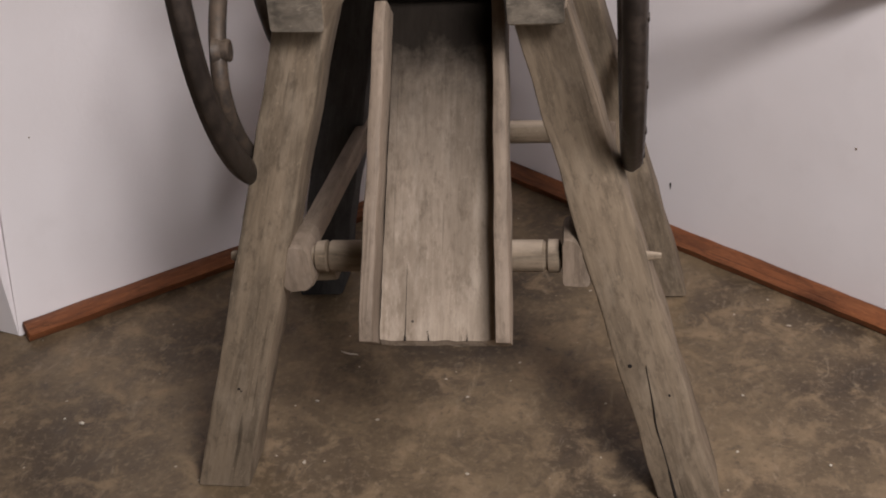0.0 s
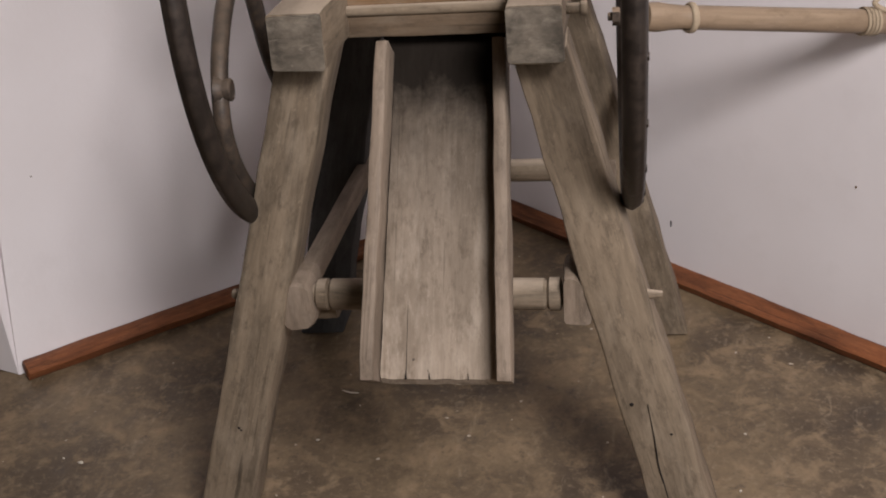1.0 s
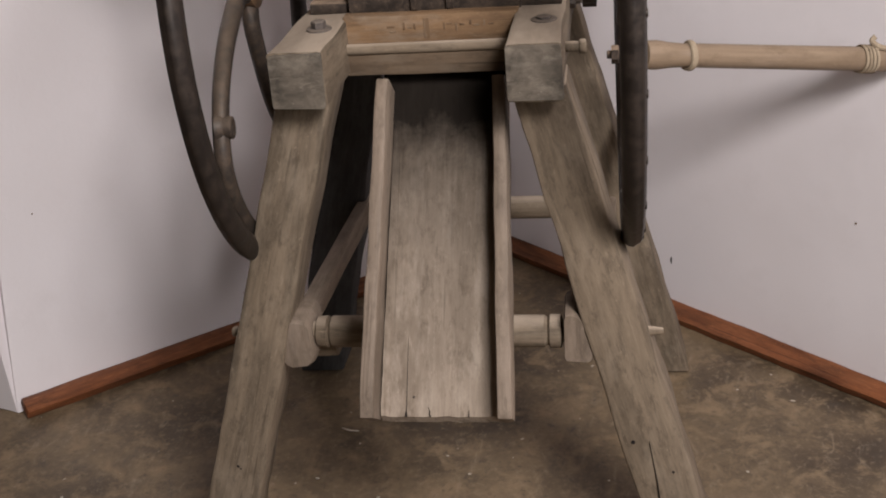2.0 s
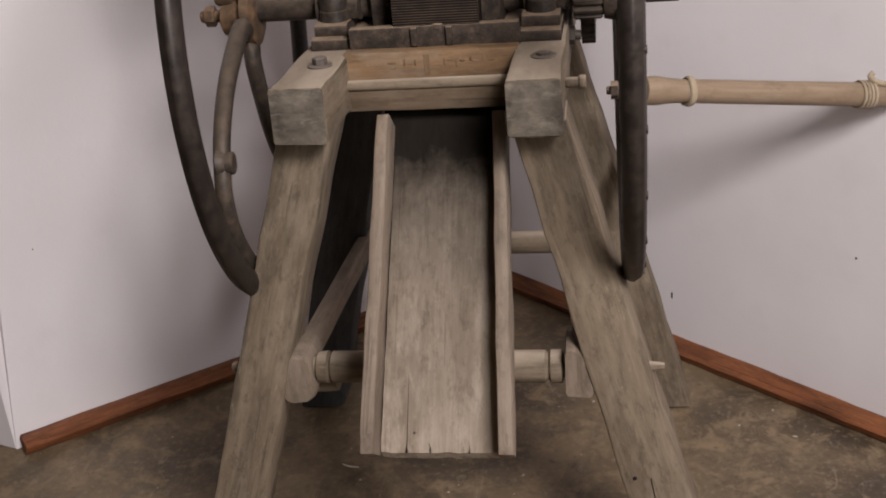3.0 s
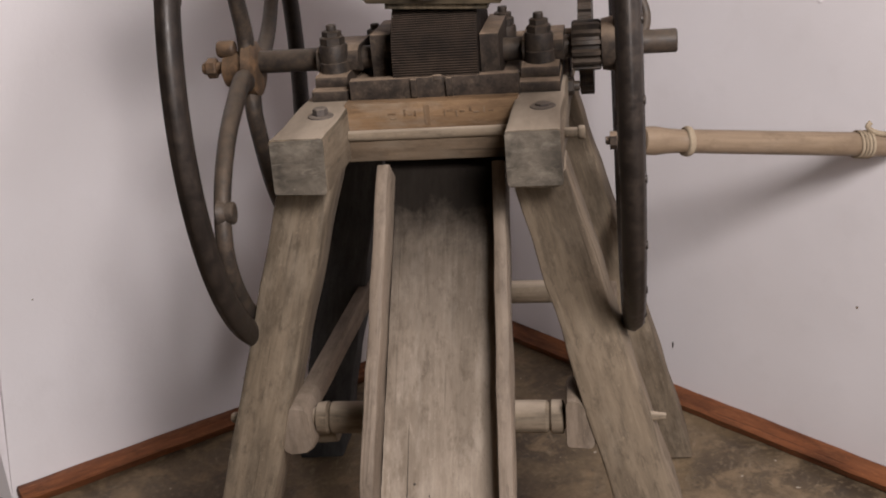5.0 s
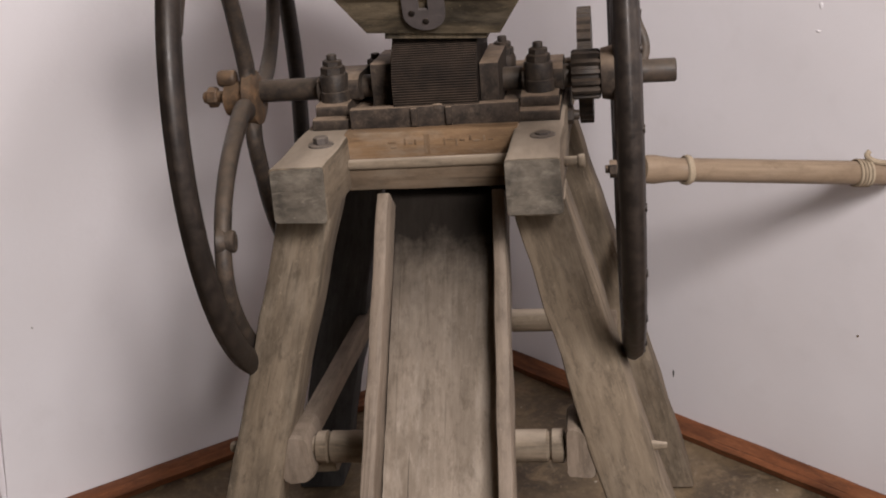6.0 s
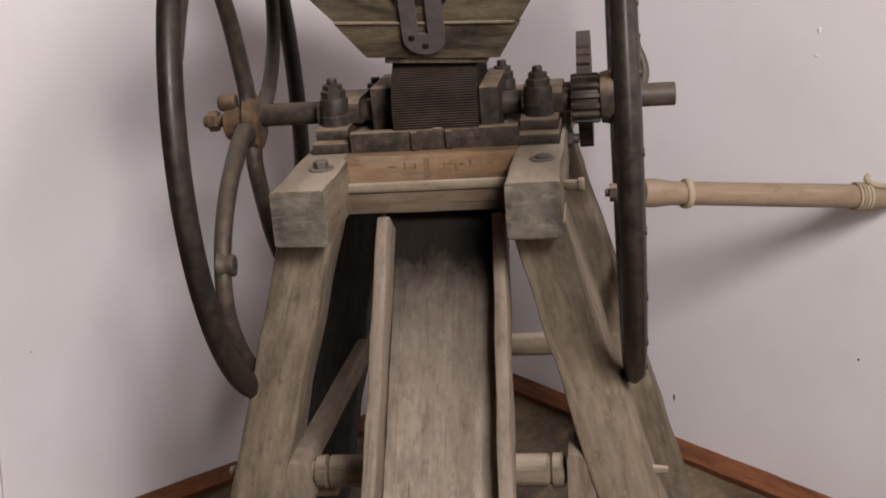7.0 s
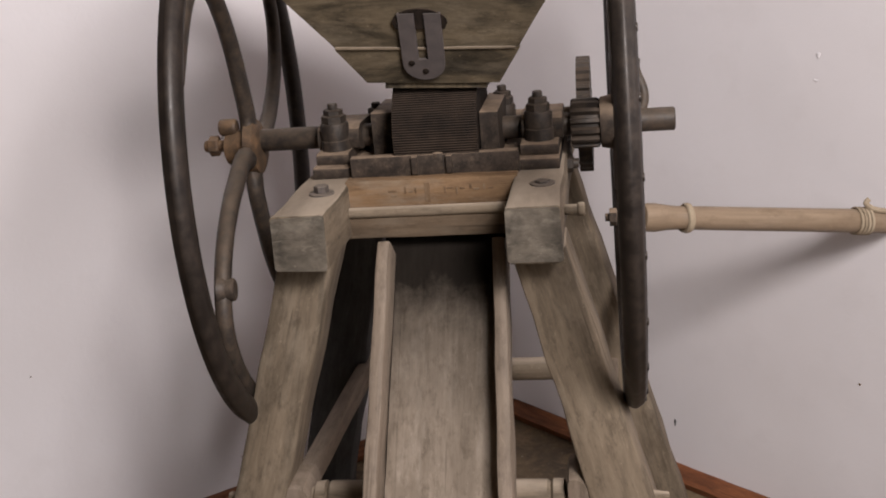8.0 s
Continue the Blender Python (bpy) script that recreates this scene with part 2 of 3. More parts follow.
def box(bm, x0, x1, y0, y1, z0, z1, r=0.004, worn=0.001, steps=6, seed=0.0):
    """A worn block, long in x."""
    return timber(bm, (x0, (y0 + y1) / 2, (z0 + z1) / 2), (x1, (y0 + y1) / 2, (z0 + z1) / 2), (0, 1, 0), (0, 0, 1), y1 - y0, z1 - z0, y1 - y0, z1 - z0, r, steps, worn, seed)


def turned(bm, a, b, profile, seg=20, wob=0.0, seed=0.0):
    """A turned body on the line from a to b; profile: (place along 0..1, radius)."""
    m = along(a, b)
    length = (Vector(b) - Vector(a)).length
    secs = []
    for t, r in profile:
        sec = []
        for i in range(seg):
            g = 2 * math.pi * i / seg
            p = Vector((math.cos(g) * r, math.sin(g) * r, t * length))
            p = m @ p
            sec.append(rough_up(p, wob, 14.0, seed) if wob else p)
        secs.append(sec)
    return loft(bm, secs)


def rod(bm, a, b, r, seg=16, edge=0.003):
    length = (Vector(b) - Vector(a)).length
    e = min(edge / length, 0.3)
    return turned(bm, a, b, [(0, r * 0.85), (e * 0.4, r * 0.96), (e, r), (1 - e, r), (1 - e * 0.4, r * 0.96), (1, r * 0.85)], seg)


def tube(bm, pts, half_w, half_h, side, seg=10, super_k=1.0):
    """A bar with an oval section swept along pts; side: the direction of its width."""
    side = Vector(side)
    pts = [Vector(p) for p in pts]
    secs = []
    for i, p in enumerate(pts):
        d = (pts[min(i + 1, len(pts) - 1)] - pts[max(i - 1, 0)]).normalized()
        o = side.cross(d).normalized()
        hw = half_w(i / (len(pts) - 1)) if callable(half_w) else half_w
        hh = half_h(i / (len(pts) - 1)) if callable(half_h) else half_h
        secs.append([p + side * (hw * math.cos(2 * math.pi * k / seg)) + o * (hh * math.sin(2 * math.pi * k / seg)) for k in range(seg)])
    return loft(bm, secs)


def smooth_line(pts, n):
    """Catmull-Rom through pts."""
    pts = [Vector(p) for p in pts]
    p = [pts[0] * 2 - pts[1]] + pts + [pts[-1] * 2 - pts[-2]]
    out = []
    for i in range(1, len(p) - 2):
        for k in range(n):
            t = k / n
            out.append(0.5 * (2 * p[i] + (p[i + 1] - p[i - 1]) * t + (2 * p[i - 1] - 5 * p[i] + 4 * p[i + 1] - p[i + 2]) * t * t + (3 * p[i] - p[i - 1] - 3 * p[i + 1] + p[i + 2]) * t ** 3))
    return out + [pts[-1]]


def root(name, place, **tags):
    ob = new(name)
    ob.empty_display_size = 0.1
    ob.matrix_basis = WORLD[ob] = Matrix.Translation(place)
    return tagged(ob, **tags)


def hex_nut(bm, base, axis, r, h):
    base, axis = Vector(base), Vector(axis).normalized()
    m = along(base, base + axis)
    secs = []
    for z, k in ((0, 1.0), (h * 0.85, 1.0), (h, 0.86)):
        secs.append([m @ Vector((r * k * math.cos(math.pi / 3 * i + 0.3), r * k * math.sin(math.pi / 3 * i + 0.3), z)) for i in range(6)])
    return loft(bm, secs)


# ---- room ----
N_LEFT, D_LEFT = Vector((-0.65, 0.76, 0)), 2.595
N_RIGHT, D_RIGHT = Vector((0.656, 0.7547, 0)), 2.0837
CORNER = Vector((-0.379, 3.0901, 0))
LEFT_DIR = Vector((-0.76, -0.65, 0)).normalized()
RIGHT_DIR = Vector((0.7547, -0.656, 0)).normalized()
LEFT_END = 1.442
CEILING = 3.4


def wavy_wall(name, start, run, length, height, out, label, lean_end=0.0, step=0.06, material=None):
    """A plastered wall with thickness; its face is slightly uneven. out: from the room into the wall."""
    bm = bmesh.new()
    nx, nz = max(2, int(length / step)), int(height / step)
    grid = []
    for j in range(nz + 1):
        row = []
        for i in range(nx + 1):
            z = height * j / nz
            s = length * i / nx
            s -= lean_end * min(z, 0.75) * (i / nx) ** 6
            p = start + run * s + Vector((0, 0, z))
            d = 0.006 * noise.noise(p * 1.3) + 0.002 * noise.noise(p * 6)
            row.append(bm.verts.new(p + out * d))
        grid.append(row)
    back = [[bm.verts.new(v.co + out * 0.25) for v in (row[0], row[-1])] for row in grid]
    for j in range(nz):
        for i in range(nx):
            bm.faces.new((grid[j][i], grid[j][i + 1], grid[j + 1][i + 1], grid[j + 1][i]))
        bm.faces.new((back[j][0], grid[j][0], grid[j + 1][0], back[j + 1][0]))
        bm.faces.new((grid[j][-1], back[j][1], back[j + 1][1], grid[j + 1][-1]))
        bm.faces.new((back[j][1], back[j][0], back[j + 1][0], back[j + 1][1]))
    ob = link(name, bm, material or M_WALL)
    return tagged(ob, label, "wall", kind="structure")


def plain_box(name, x0, x1, y0, y1, z0, z1, material, label, category):
    bm = bmesh.new()
    bmesh.ops.create_cube(bm, size=1)
    for v in bm.verts:
        v.co = Vector(((x0, x1)[v.co.x > 0], (y0, y1)[v.co.y > 0], (z0, z1)[v.co.z > 0]))
    return tagged(link(name, bm, material, smooth=False), label, category, kind="structure")


def build_room():
    bm = bmesh.new()
    nx = ny = 110
    vs = [[bm.verts.new((-5.2 + 10.4 * i / nx, -5.2 + 9.6 * j / ny, 0.0)) for i in range(nx + 1)] for j in range(ny + 1)]
    for row in vs:
        for v in row:
            v.co.z = 0.003 * noise.noise(v.co * 1.9) - 0.002
    for j in range(ny):
        for i in range(nx):
            bm.faces.new((vs[j][i], vs[j][i + 1], vs[j + 1][i + 1], vs[j + 1][i]))
    tagged(link("floor", bm, M_FLOOR), "mottled brown stained cement floor with a dull polish", "floor", kind="structure")
    wavy_wall("wall_left", CORNER, LEFT_DIR, LEFT_END, CEILING, N_LEFT, "dingy whitewashed uneven plaster wall", lean_end=0.13)
    wavy_wall("wall_right", CORNER, RIGHT_DIR, 6.9, CEILING, N_RIGHT, "whitewashed uneven plaster wall with small marks")
    end = CORNER + LEFT_DIR * LEFT_END
    turn = Vector((-0.95, 0.31, 0)).normalized()
    wavy_wall("wall_return", end + N_LEFT * 0.004, turn, 4.0, CEILING, Vector((0.31, 0.95, 0)), "whitewashed plaster wall turning away")
    # made-up walls and ceiling out of view: they close the room and damp bounce
    plain_box("wall_side", -5.2, -5.0, -5.0, 4.4, 0, CEILING, M_OCHRE, "unseen ochre side wall added to close the room and cut bounce light", "wall")
    plain_box("wall_back", -5.0, 5.0, -5.2, -5.0, 0, CEILING, M_OCHRE, "unseen ochre back wall added to close the room and cut bounce light", "wall")
    plain_box("wall_far_side", 4.8, 5.0, -5.0, -0.8, 0, CEILING, M_OCHRE, "unseen ochre side wall added to close the room and cut bounce light", "wall")
    plain_box("ceiling", -5.2, 5.2, -5.2, 4.4, CEILING, CEILING + 0.2, M_CEILING, "unseen dark ceiling added to cut bounce light", "ceiling")


def baseboard(name, start, run, length, normal, front_h, back_h, depth, label):
    """A low board with a sloping top along the foot of a wall; normal points into the wall."""
    bm = bmesh.new()
    a = start
    secs = []
    steps = int(length / 0.05)
    for i in range(-1, steps + 2):
        t = min(max(i, 0), steps) / steps
        k = 0.72 if i in (-1, steps + 1) else 1.0
        over = 0.005 * (1 if i == steps + 1 else -1 if i == -1 else 0)
        sec = []
        for d, z in ((-0.011, 0.0), (-0.001, front_h - 0.003), (0, front_h), (-0.004, front_h + 0.003), (-depth * 0.5, (front_h + back_h) * 0.53), (-depth + 0.006, back_h), (-depth, back_h * 0.94), (-depth, 0.0)):
            p = a + run * (length * t + over) + normal * (-depth - d) + Vector((0, 0, z * k))
            sec.append(rough_up(p, 0.0022, 14.0))
        secs.append(sec)
    loft(bm, secs)
    ob = link(name, bm, M_BASEBOARD, along(start, start + run))
    return tagged(ob, label, "baseboard", kind="structure")


build_room()
left_board = baseboard("baseboard", CORNER + LEFT_DIR * 0.05, LEFT_DIR, 1.424 - 0.05, N_LEFT, 0.022, 0.038, 0.056, "orange-brown varnished wooden baseboard at the wall foot")
right_board = baseboard("baseboard", CORNER + RIGHT_DIR * 0.05, RIGHT_DIR, 6.5, N_RIGHT, 0.022, 0.041, 0.052, "orange-brown varnished wooden baseboard at the wall foot")

# ---- the mill ----
mill = root("grain_mill", (-0.31, 2.0, 0), label="old hand-cranked wood and cast-iron grain mill on cement floor", category="mill")
Y_FRONT, Y_REAR, Y_AXLE, Z_AXLE = 1.64, 2.375, 1.975, 1.081
Z_TOP, Z_UNDER = 1.028, 0.937
BEAMS = ((-0.537, -0.450), (-0.168, -0.083))


def build_frame():
    for k, (x0, x1) in enumerate(BEAMS):
        bm = bmesh.new()
        cx, cz = (x0 + x1) / 2, (Z_TOP + Z_UNDER) / 2
        timber(bm, (cx, Y_FRONT, cz), (cx, Y_REAR, cz), (1, 0, 0), (0, 0, 1), x1 - x0, Z_TOP - Z_UNDER, x1 - x0, Z_TOP - Z_UNDER, 0.006, 18, 0.003, 2.0 + k)
        beam = part("beam", bm, M_TIMBER, mill, "thick grey weathered timber beam", along((cx, Y_FRONT, cz), (cx, Y_REAR, cz)))
        bm = bmesh.new()
        timber(bm, (cx, Y_FRONT - 0.0035, cz), (cx, Y_FRONT + 0.004, cz), (1, 0, 0), (0, 0, 1), x1 - x0 - 0.003, Z_TOP - Z_UNDER - 0.004, x1 - x0 - 0.003, Z_TOP - Z_UNDER - 0.004, 0.004, 3, 0.005, 5.0 + k)
        part("end_face", bm, M_ENDGRAIN, beam, "greenish grey sawn end grain", along((cx, Y_FRONT, cz), (cx + 1, Y_FRONT, cz)))
        nut_y, nut_x = 1.775, cx + 0.01
        bm = bmesh.new()
        rod(bm, (nut_x, nut_y, Z_TOP - 0.002), (nut_x, nut_y, Z_TOP + 0.0025), 0.021, 20, 0.001)
        part("washer", bm, M_NUT, beam)
        bm = bmesh.new()
        hex_nut(bm, (nut_x, nut_y, Z_TOP + 0.0025), (0, 0, 1), 0.0125, 0.012 if k == 0 else 0.004)
        part("nut", bm, M_NUT, beam)
    # legs: top x range, foot x range, top y, foot y
    for k, (t0, t1, f0, f1, ty, fy) in enumerate(((-0.545, -0.456, -0.838, -0.730, 1.756, 1.692), (-0.170, -0.083, 0.070, 0.187, 1.756, 1.692),
                                                  (-0.575, -0.452, -0.805, -0.695, 2.285, 2.405), (-0.168, -0.085, 0.082, 0.160, 2.285, 2.405))):
        top, foot = Vector(((t0 + t1) / 2, ty, Z_UNDER + 0.01)), Vector(((f0 + f1) / 2, fy, 0.0))
        bm = bmesh.new()
        timber(bm, foot, top, (1, 0, 0), (0, 1, 0), f1 - f0, 0.112, t1 - t0, 0.110, 0.008, 24, 0.005, 9.0 + k)
        part("leg", bm, M_DARK_LEG if k == 2 else M_TIMBER, mill, "splayed near-black timber leg" if k == 2 else "splayed grey timber leg, cracked and scuffed at the foot", along(foot, top))
    # a long split low down in one front leg, and nail holes
    front = [(0.046, 0.30), (0.053, 0.258), (0.060, 0.215), (0.066, 0.169), (0.076, 0.13), (0.086, 0.09), (0.096, 0.045), (0.105, 0.006)]
    bm = bmesh.new()
    tube(bm, smooth_line([(x, 1.6355 + 0.066 * z, z) for x, z in front], 4), lambda t: 0.0004 + 0.0022 * t, 0.0012, (1, 0, 0), 6)
    part("split", bm, M_HOLE, mill, "long dark split in the leg")
    for x, z, r in ((-0.716, 0.233, 0.0032), (0.018, 0.297, 0.004), (0.088, 0.237, 0.003), (-0.712, 0.228, 0.002)):
        bm = bmesh.new()
        y = 1.636 + 0.064 * z / 0.94
        turned(bm, (x, y - 0.0012, z), (x, y + 0.004, z), [(0, r * 0.7), (0.2, r), (1, r)], 10, 0.0006, x)
        part("nail_hole", bm, M_HOLE, mill)
    # boards between the beams
    bm = bmesh.new()
    box(bm, -0.456, -0.160, 1.815, 1.85, Z_UNDER - 0.004, 0.974, 0.003, 0.0015, 10, 1.0)
    part("cross_board", bm, M_CROSS_LOW, mill, "lower cross board of dark brown wood", along((-0.45, 1.83, 0.95), (-0.16, 1.83, 0.95)))
    bm = bmesh.new()
    box(bm, -0.456, -0.160, 1.828, 1.865, 0.980, 1.031, 0.003, 0.0015, 10, 2.0)
    board = part("cross_board", bm, M_CROSS, mill, "orange-brown upper cross board with faded writing", along((-0.45, 1.84, 1.0), (-0.16, 1.84, 1.0)))
    # faded writing that cannot be read: plain bars
    for x, z, w, h in ((-0.314, 1.008, 0.009, 0.034), (-0.374, 1.012, 0.014, 0.003), (-0.372, 1.004, 0.010, 0.003), (-0.352, 1.013, 0.003, 0.012), (-0.343, 1.010, 0.008, 0.003), (-0.334, 1.012, 0.003, 0.010),
                       (-0.284, 1.011, 0.003, 0.012), (-0.275, 1.014, 0.010, 0.003), (-0.264, 1.008, 0.003, 0.012), (-0.254, 1.012, 0.008, 0.003), (-0.240, 1.015, 0.004, 0.008), (-0.230, 1.010, 0.010, 0.003), (-0.217, 1.014, 0.003, 0.010), (-0.206, 1.011, 0.009, 0.003)):
        bm = bmesh.new()
        box(bm, x - w / 2, x + w / 2, 1.8268, 1.829, z - h / 2, z + h / 2, 0.0006, 0.0004, 2, x * 9)
        part("faded_mark", bm, M_INK, board)
    bm = bmesh.new()
    rod(bm, (-0.452, 1.8175, 0.979), (-0.166, 1.8175, 0.979), 0.0095, 18)
    part("round_lip", bm, M_TIMBER, mill, "grey rounded wooden lip", along((-0.45, 1.826, 0.979), (-0.16, 1.826, 0.979)))
    # stretchers low down
    for x in (-0.590, -0.037):
        bm = bmesh.new()
        timber(bm, (x, 1.755, 0.468), (x + 0.02, 2.46, 0.468), (1, 0, 0), (0, 0, 1), 0.031, 0.052, 0.027, 0.048, 0.006, 12, 0.002, x)
        part("side_rail", bm, M_CHUTE, mill, "pale wooden rail between the legs", along((x, 1.76, 0.47), (x + 0.02, 2.46, 0.47)))
    bm = bmesh.new()
    turned(bm, (-0.70, 1.712, 0.492), (0.072, 1.712, 0.492), [(0, 0.008), (0.005, 0.010), (0.09, 0.010), (0.10, 0.020), (0.20, 0.020), (0.205, 0.020), (0.209, 0.028), (0.232, 0.030), (0.237, 0.025), (0.243, 0.029), (0.5, 0.029), (0.735, 0.029), (0.742, 0.024), (0.748, 0.030), (0.772, 0.030), (0.777, 0.02), (0.82, 0.02), (0.86, 0.018), (0.9, 0.010), (0.955, 0.010), (0.96, 0.012), (0.968, 0.009), (1, 0.006)], 20, 0.001)
    part("front_roller_bar", bm, M_TIMBER, mill, "turned grey wooden bar with pegs at its ends", along((-0.7, 1.712, 0.492), (0.07, 1.712, 0.492)))
    for x0, x1, z0, z1, flip in ((-0.606, -0.540, 0.436, 0.532, 1), (-0.099, -0.048, 0.448, 0.546, -1)):
        # a block sawn off on the slant, its corners worn round
        bm = bmesh.new()
        w, h = x1 - x0, z1 - z0
        prof = [(0.02, 0.10), (0.10, 0.02), (0.82, 0.0), (0.97, 0.05), (1.0, 0.16), (0.99, 0.36), (0.90, 0.58), (0.72, 0.80), (0.48, 0.95), (0.25, 1.0), (0.08, 0.98), (0.02, 0.90)]
        if flip > 0:
            prof = [(0.04, 0.22), (0.12, 0.07), (0.30, 0.0), (0.75, 0.04), (0.93, 0.14), (1.0, 0.34), (0.94, 0.62), (0.90, 0.85), (0.80, 0.97), (0.55, 1.0), (0.25, 0.98), (0.10, 0.88), (0.03, 0.6)]
        secs = []
        for y, k in ((1.674, 0.93), (1.678, 0.98), (1.690, 1.0), (1.72, 1.01), (1.755, 1.0), (1.765, 0.94)):
            secs.append([rough_up(Vector((x0 + w * (0.5 + (u - 0.5) * k), y, z0 + h * (0.5 + (v - 0.5) * k))), 0.0025, 22.0, x0) for u, v in prof])
        loft(bm, secs)
        part("rail_end_knob", bm, M_CHUTE, mill, "rounded wooden knob at the rail's end", along((x0, 1.79, z0), (x0, 1.80, z1)))
    bm = bmesh.new()
    timber(bm, (-0.575, 1.745, 0.452), (-0.515, 1.745, 0.452), (0, 1, 0), (0, 0, 1), 0.05, 0.05, 0.05, 0.045, 0.014, 5, 0.003, 4.4)
    part("wedge", bm, M_TIMBER, mill, "dark wooden wedge beside the rail's end", along((-0.575, 1.745, 0.452), (-0.515, 1.745, 0.452)))
    bm = bmesh.new()
    rod(bm, (-0.72, 2.33, 0.452), (0.05, 2.33, 0.452), 0.026, 18)
    part("rear_bar", bm, M_TIMBER, mill, "", along((-0.7, 2.33, 0.47), (0.07, 2.33, 0.47)))


def build_chute():
    """A sloping trough of three boards, open towards the front."""
    top, foot = Vector((0, 1.905, 1.0)), Vector((0, 1.475, 0.470))
    run = (foot - top).normalized()
    up = Vector((1, 0, 0)).cross(run)
    if up.y > 0:
        up = -up
    tl, tr, fl, fr = -0.379, -0.207, -0.390, -0.192
    # one dished bed board: it curls up on one side, its foot is chipped, and an open joint runs beside it
    bm = bmesh.new()
    secs, steps, cols = [], 60, 26
    for i in range(steps + 1):
        t = i / steps
        c = top + (foot - top) * t
        x0 = tl + (fl - tl) * t + 0.0024 - 0.022 * min(1.0, max(0.0, (0.27 - t) / 0.07)) + 0.0016 * t * (0.6 + noise.noise(Vector((t * 60, 1.7, 0))))
        x1 = tr + (fr - tr) * t - 0.0004 + 0.022 * min(1.0, max(0.0, (0.27 - t) / 0.07))
        upper, lower = [], []
        for j in range(cols + 1):
            u = j / cols
            curl = 0.016 * max(0.0, (u - 0.72) / 0.28) ** 2 * t * t + 0.003 * max(0.0, (0.15 - u) / 0.15) ** 2
            lift = -0.013 + curl + 0.0007 * noise.noise(Vector((u * 9, t * 16, 4.0)))
            chip = run * (0.002 * noise.noise(Vector((u * 13, 0.4, 2.0))) if i == steps else 0.0)
            p = c + Vector((x0 + (x1 - x0) * u, 0, 0)) - run * 0.004
            upper.append(p + up * (lift - (0.002 if i == steps else 0.0)) + chip)
            lower.append(p + up * (lift * 0.6 - 0.024) + chip + run * (0.007 if i == steps else 0.0))
        secs.append(upper + lower[::-1])
    loft(bm, secs)
    p = Vector(((tl + tr) / 2, top.y, top.z)) - up * 0.022
    q = Vector(((fl + fr) / 2, foot.y, foot.z)) - up * 0.022
    chute = part("chute", bm, M_CHUTE_BED, mill, "sloping pale wooden flour chute, worn, head painted dark with grease and shade", along(p, q))
    # splits that run in from the foot
    for x, reach, w in ((-0.3445, 0.13, 0.0006), (-0.345, 0.014, 0.0022), (-0.307, 0.016, 0.0012), (-0.243, 0.012, 0.0010)):
        bm = bmesh.new()
        line = [Vector((x + 0.003 * noise.noise(Vector((k, x * 90, 0))), foot.y, foot.z)) + run * (-0.0030 - reach * k / 6) - up * 0.0128 for k in range(7)]
        tube(bm, smooth_line(line, 3), lambda t, w=w: w * (1 - 0.85 * t), 0.0011, (1, 0, 0), 6)
        part("split", bm, M_HOLE, chute, "dark split in the board")
    for x, d in ((-0.333, 0.035),):
        c = Vector((x, foot.y, foot.z)) - run * d - up * 0.0125
        bm = bmesh.new()
        rod(bm, c - up * 0.003, c + up * 0.0012, 0.0022, 12, 0.001)
        part("nail_head", bm, M_SPOKE, chute)
    for k, (a, b) in enumerate(((tl, fl), (tr, fr))):
        s = -1 if k == 0 else 1
        p0, p1 = Vector((a + s * (0.0125 if k == 0 else 0.011), top.y, top.z)) + up * 0.008 + run * 0.122, Vector((b + s * 0.011, foot.y, foot.z)) + up * 0.008 + run * 0.004
        bm = bmesh.new()
        timber(bm, p0, p1, (1, 0, 0), up, 0.022, 0.078, 0.024, 0.076, 0.005, 16, 0.003, 7.7 + k)
        for v in bm.verts:
            d = (v.co - p1).dot(run) + 0.035
            h = (v.co - p1).dot(up) + 0.005
            if d > 0 and h > 0:
                v.co -= up * (h * 0.30 * (d / 0.035) ** 2)
        part("side_board", bm, M_CHUTE, chute, "", along(p0, p1))
    return chute


SPOKE = ((-0.03, 0.0), (-0.07, 0.006), (-0.134, -0.015), (-0.20, -0.042), (-0.262, -0.082), (-0.308, -0.13), (-0.335, -0.19), (-0.330, -0.245), (-0.300, -0.302), (-0.255, -0.354), (-0.205, -0.402))


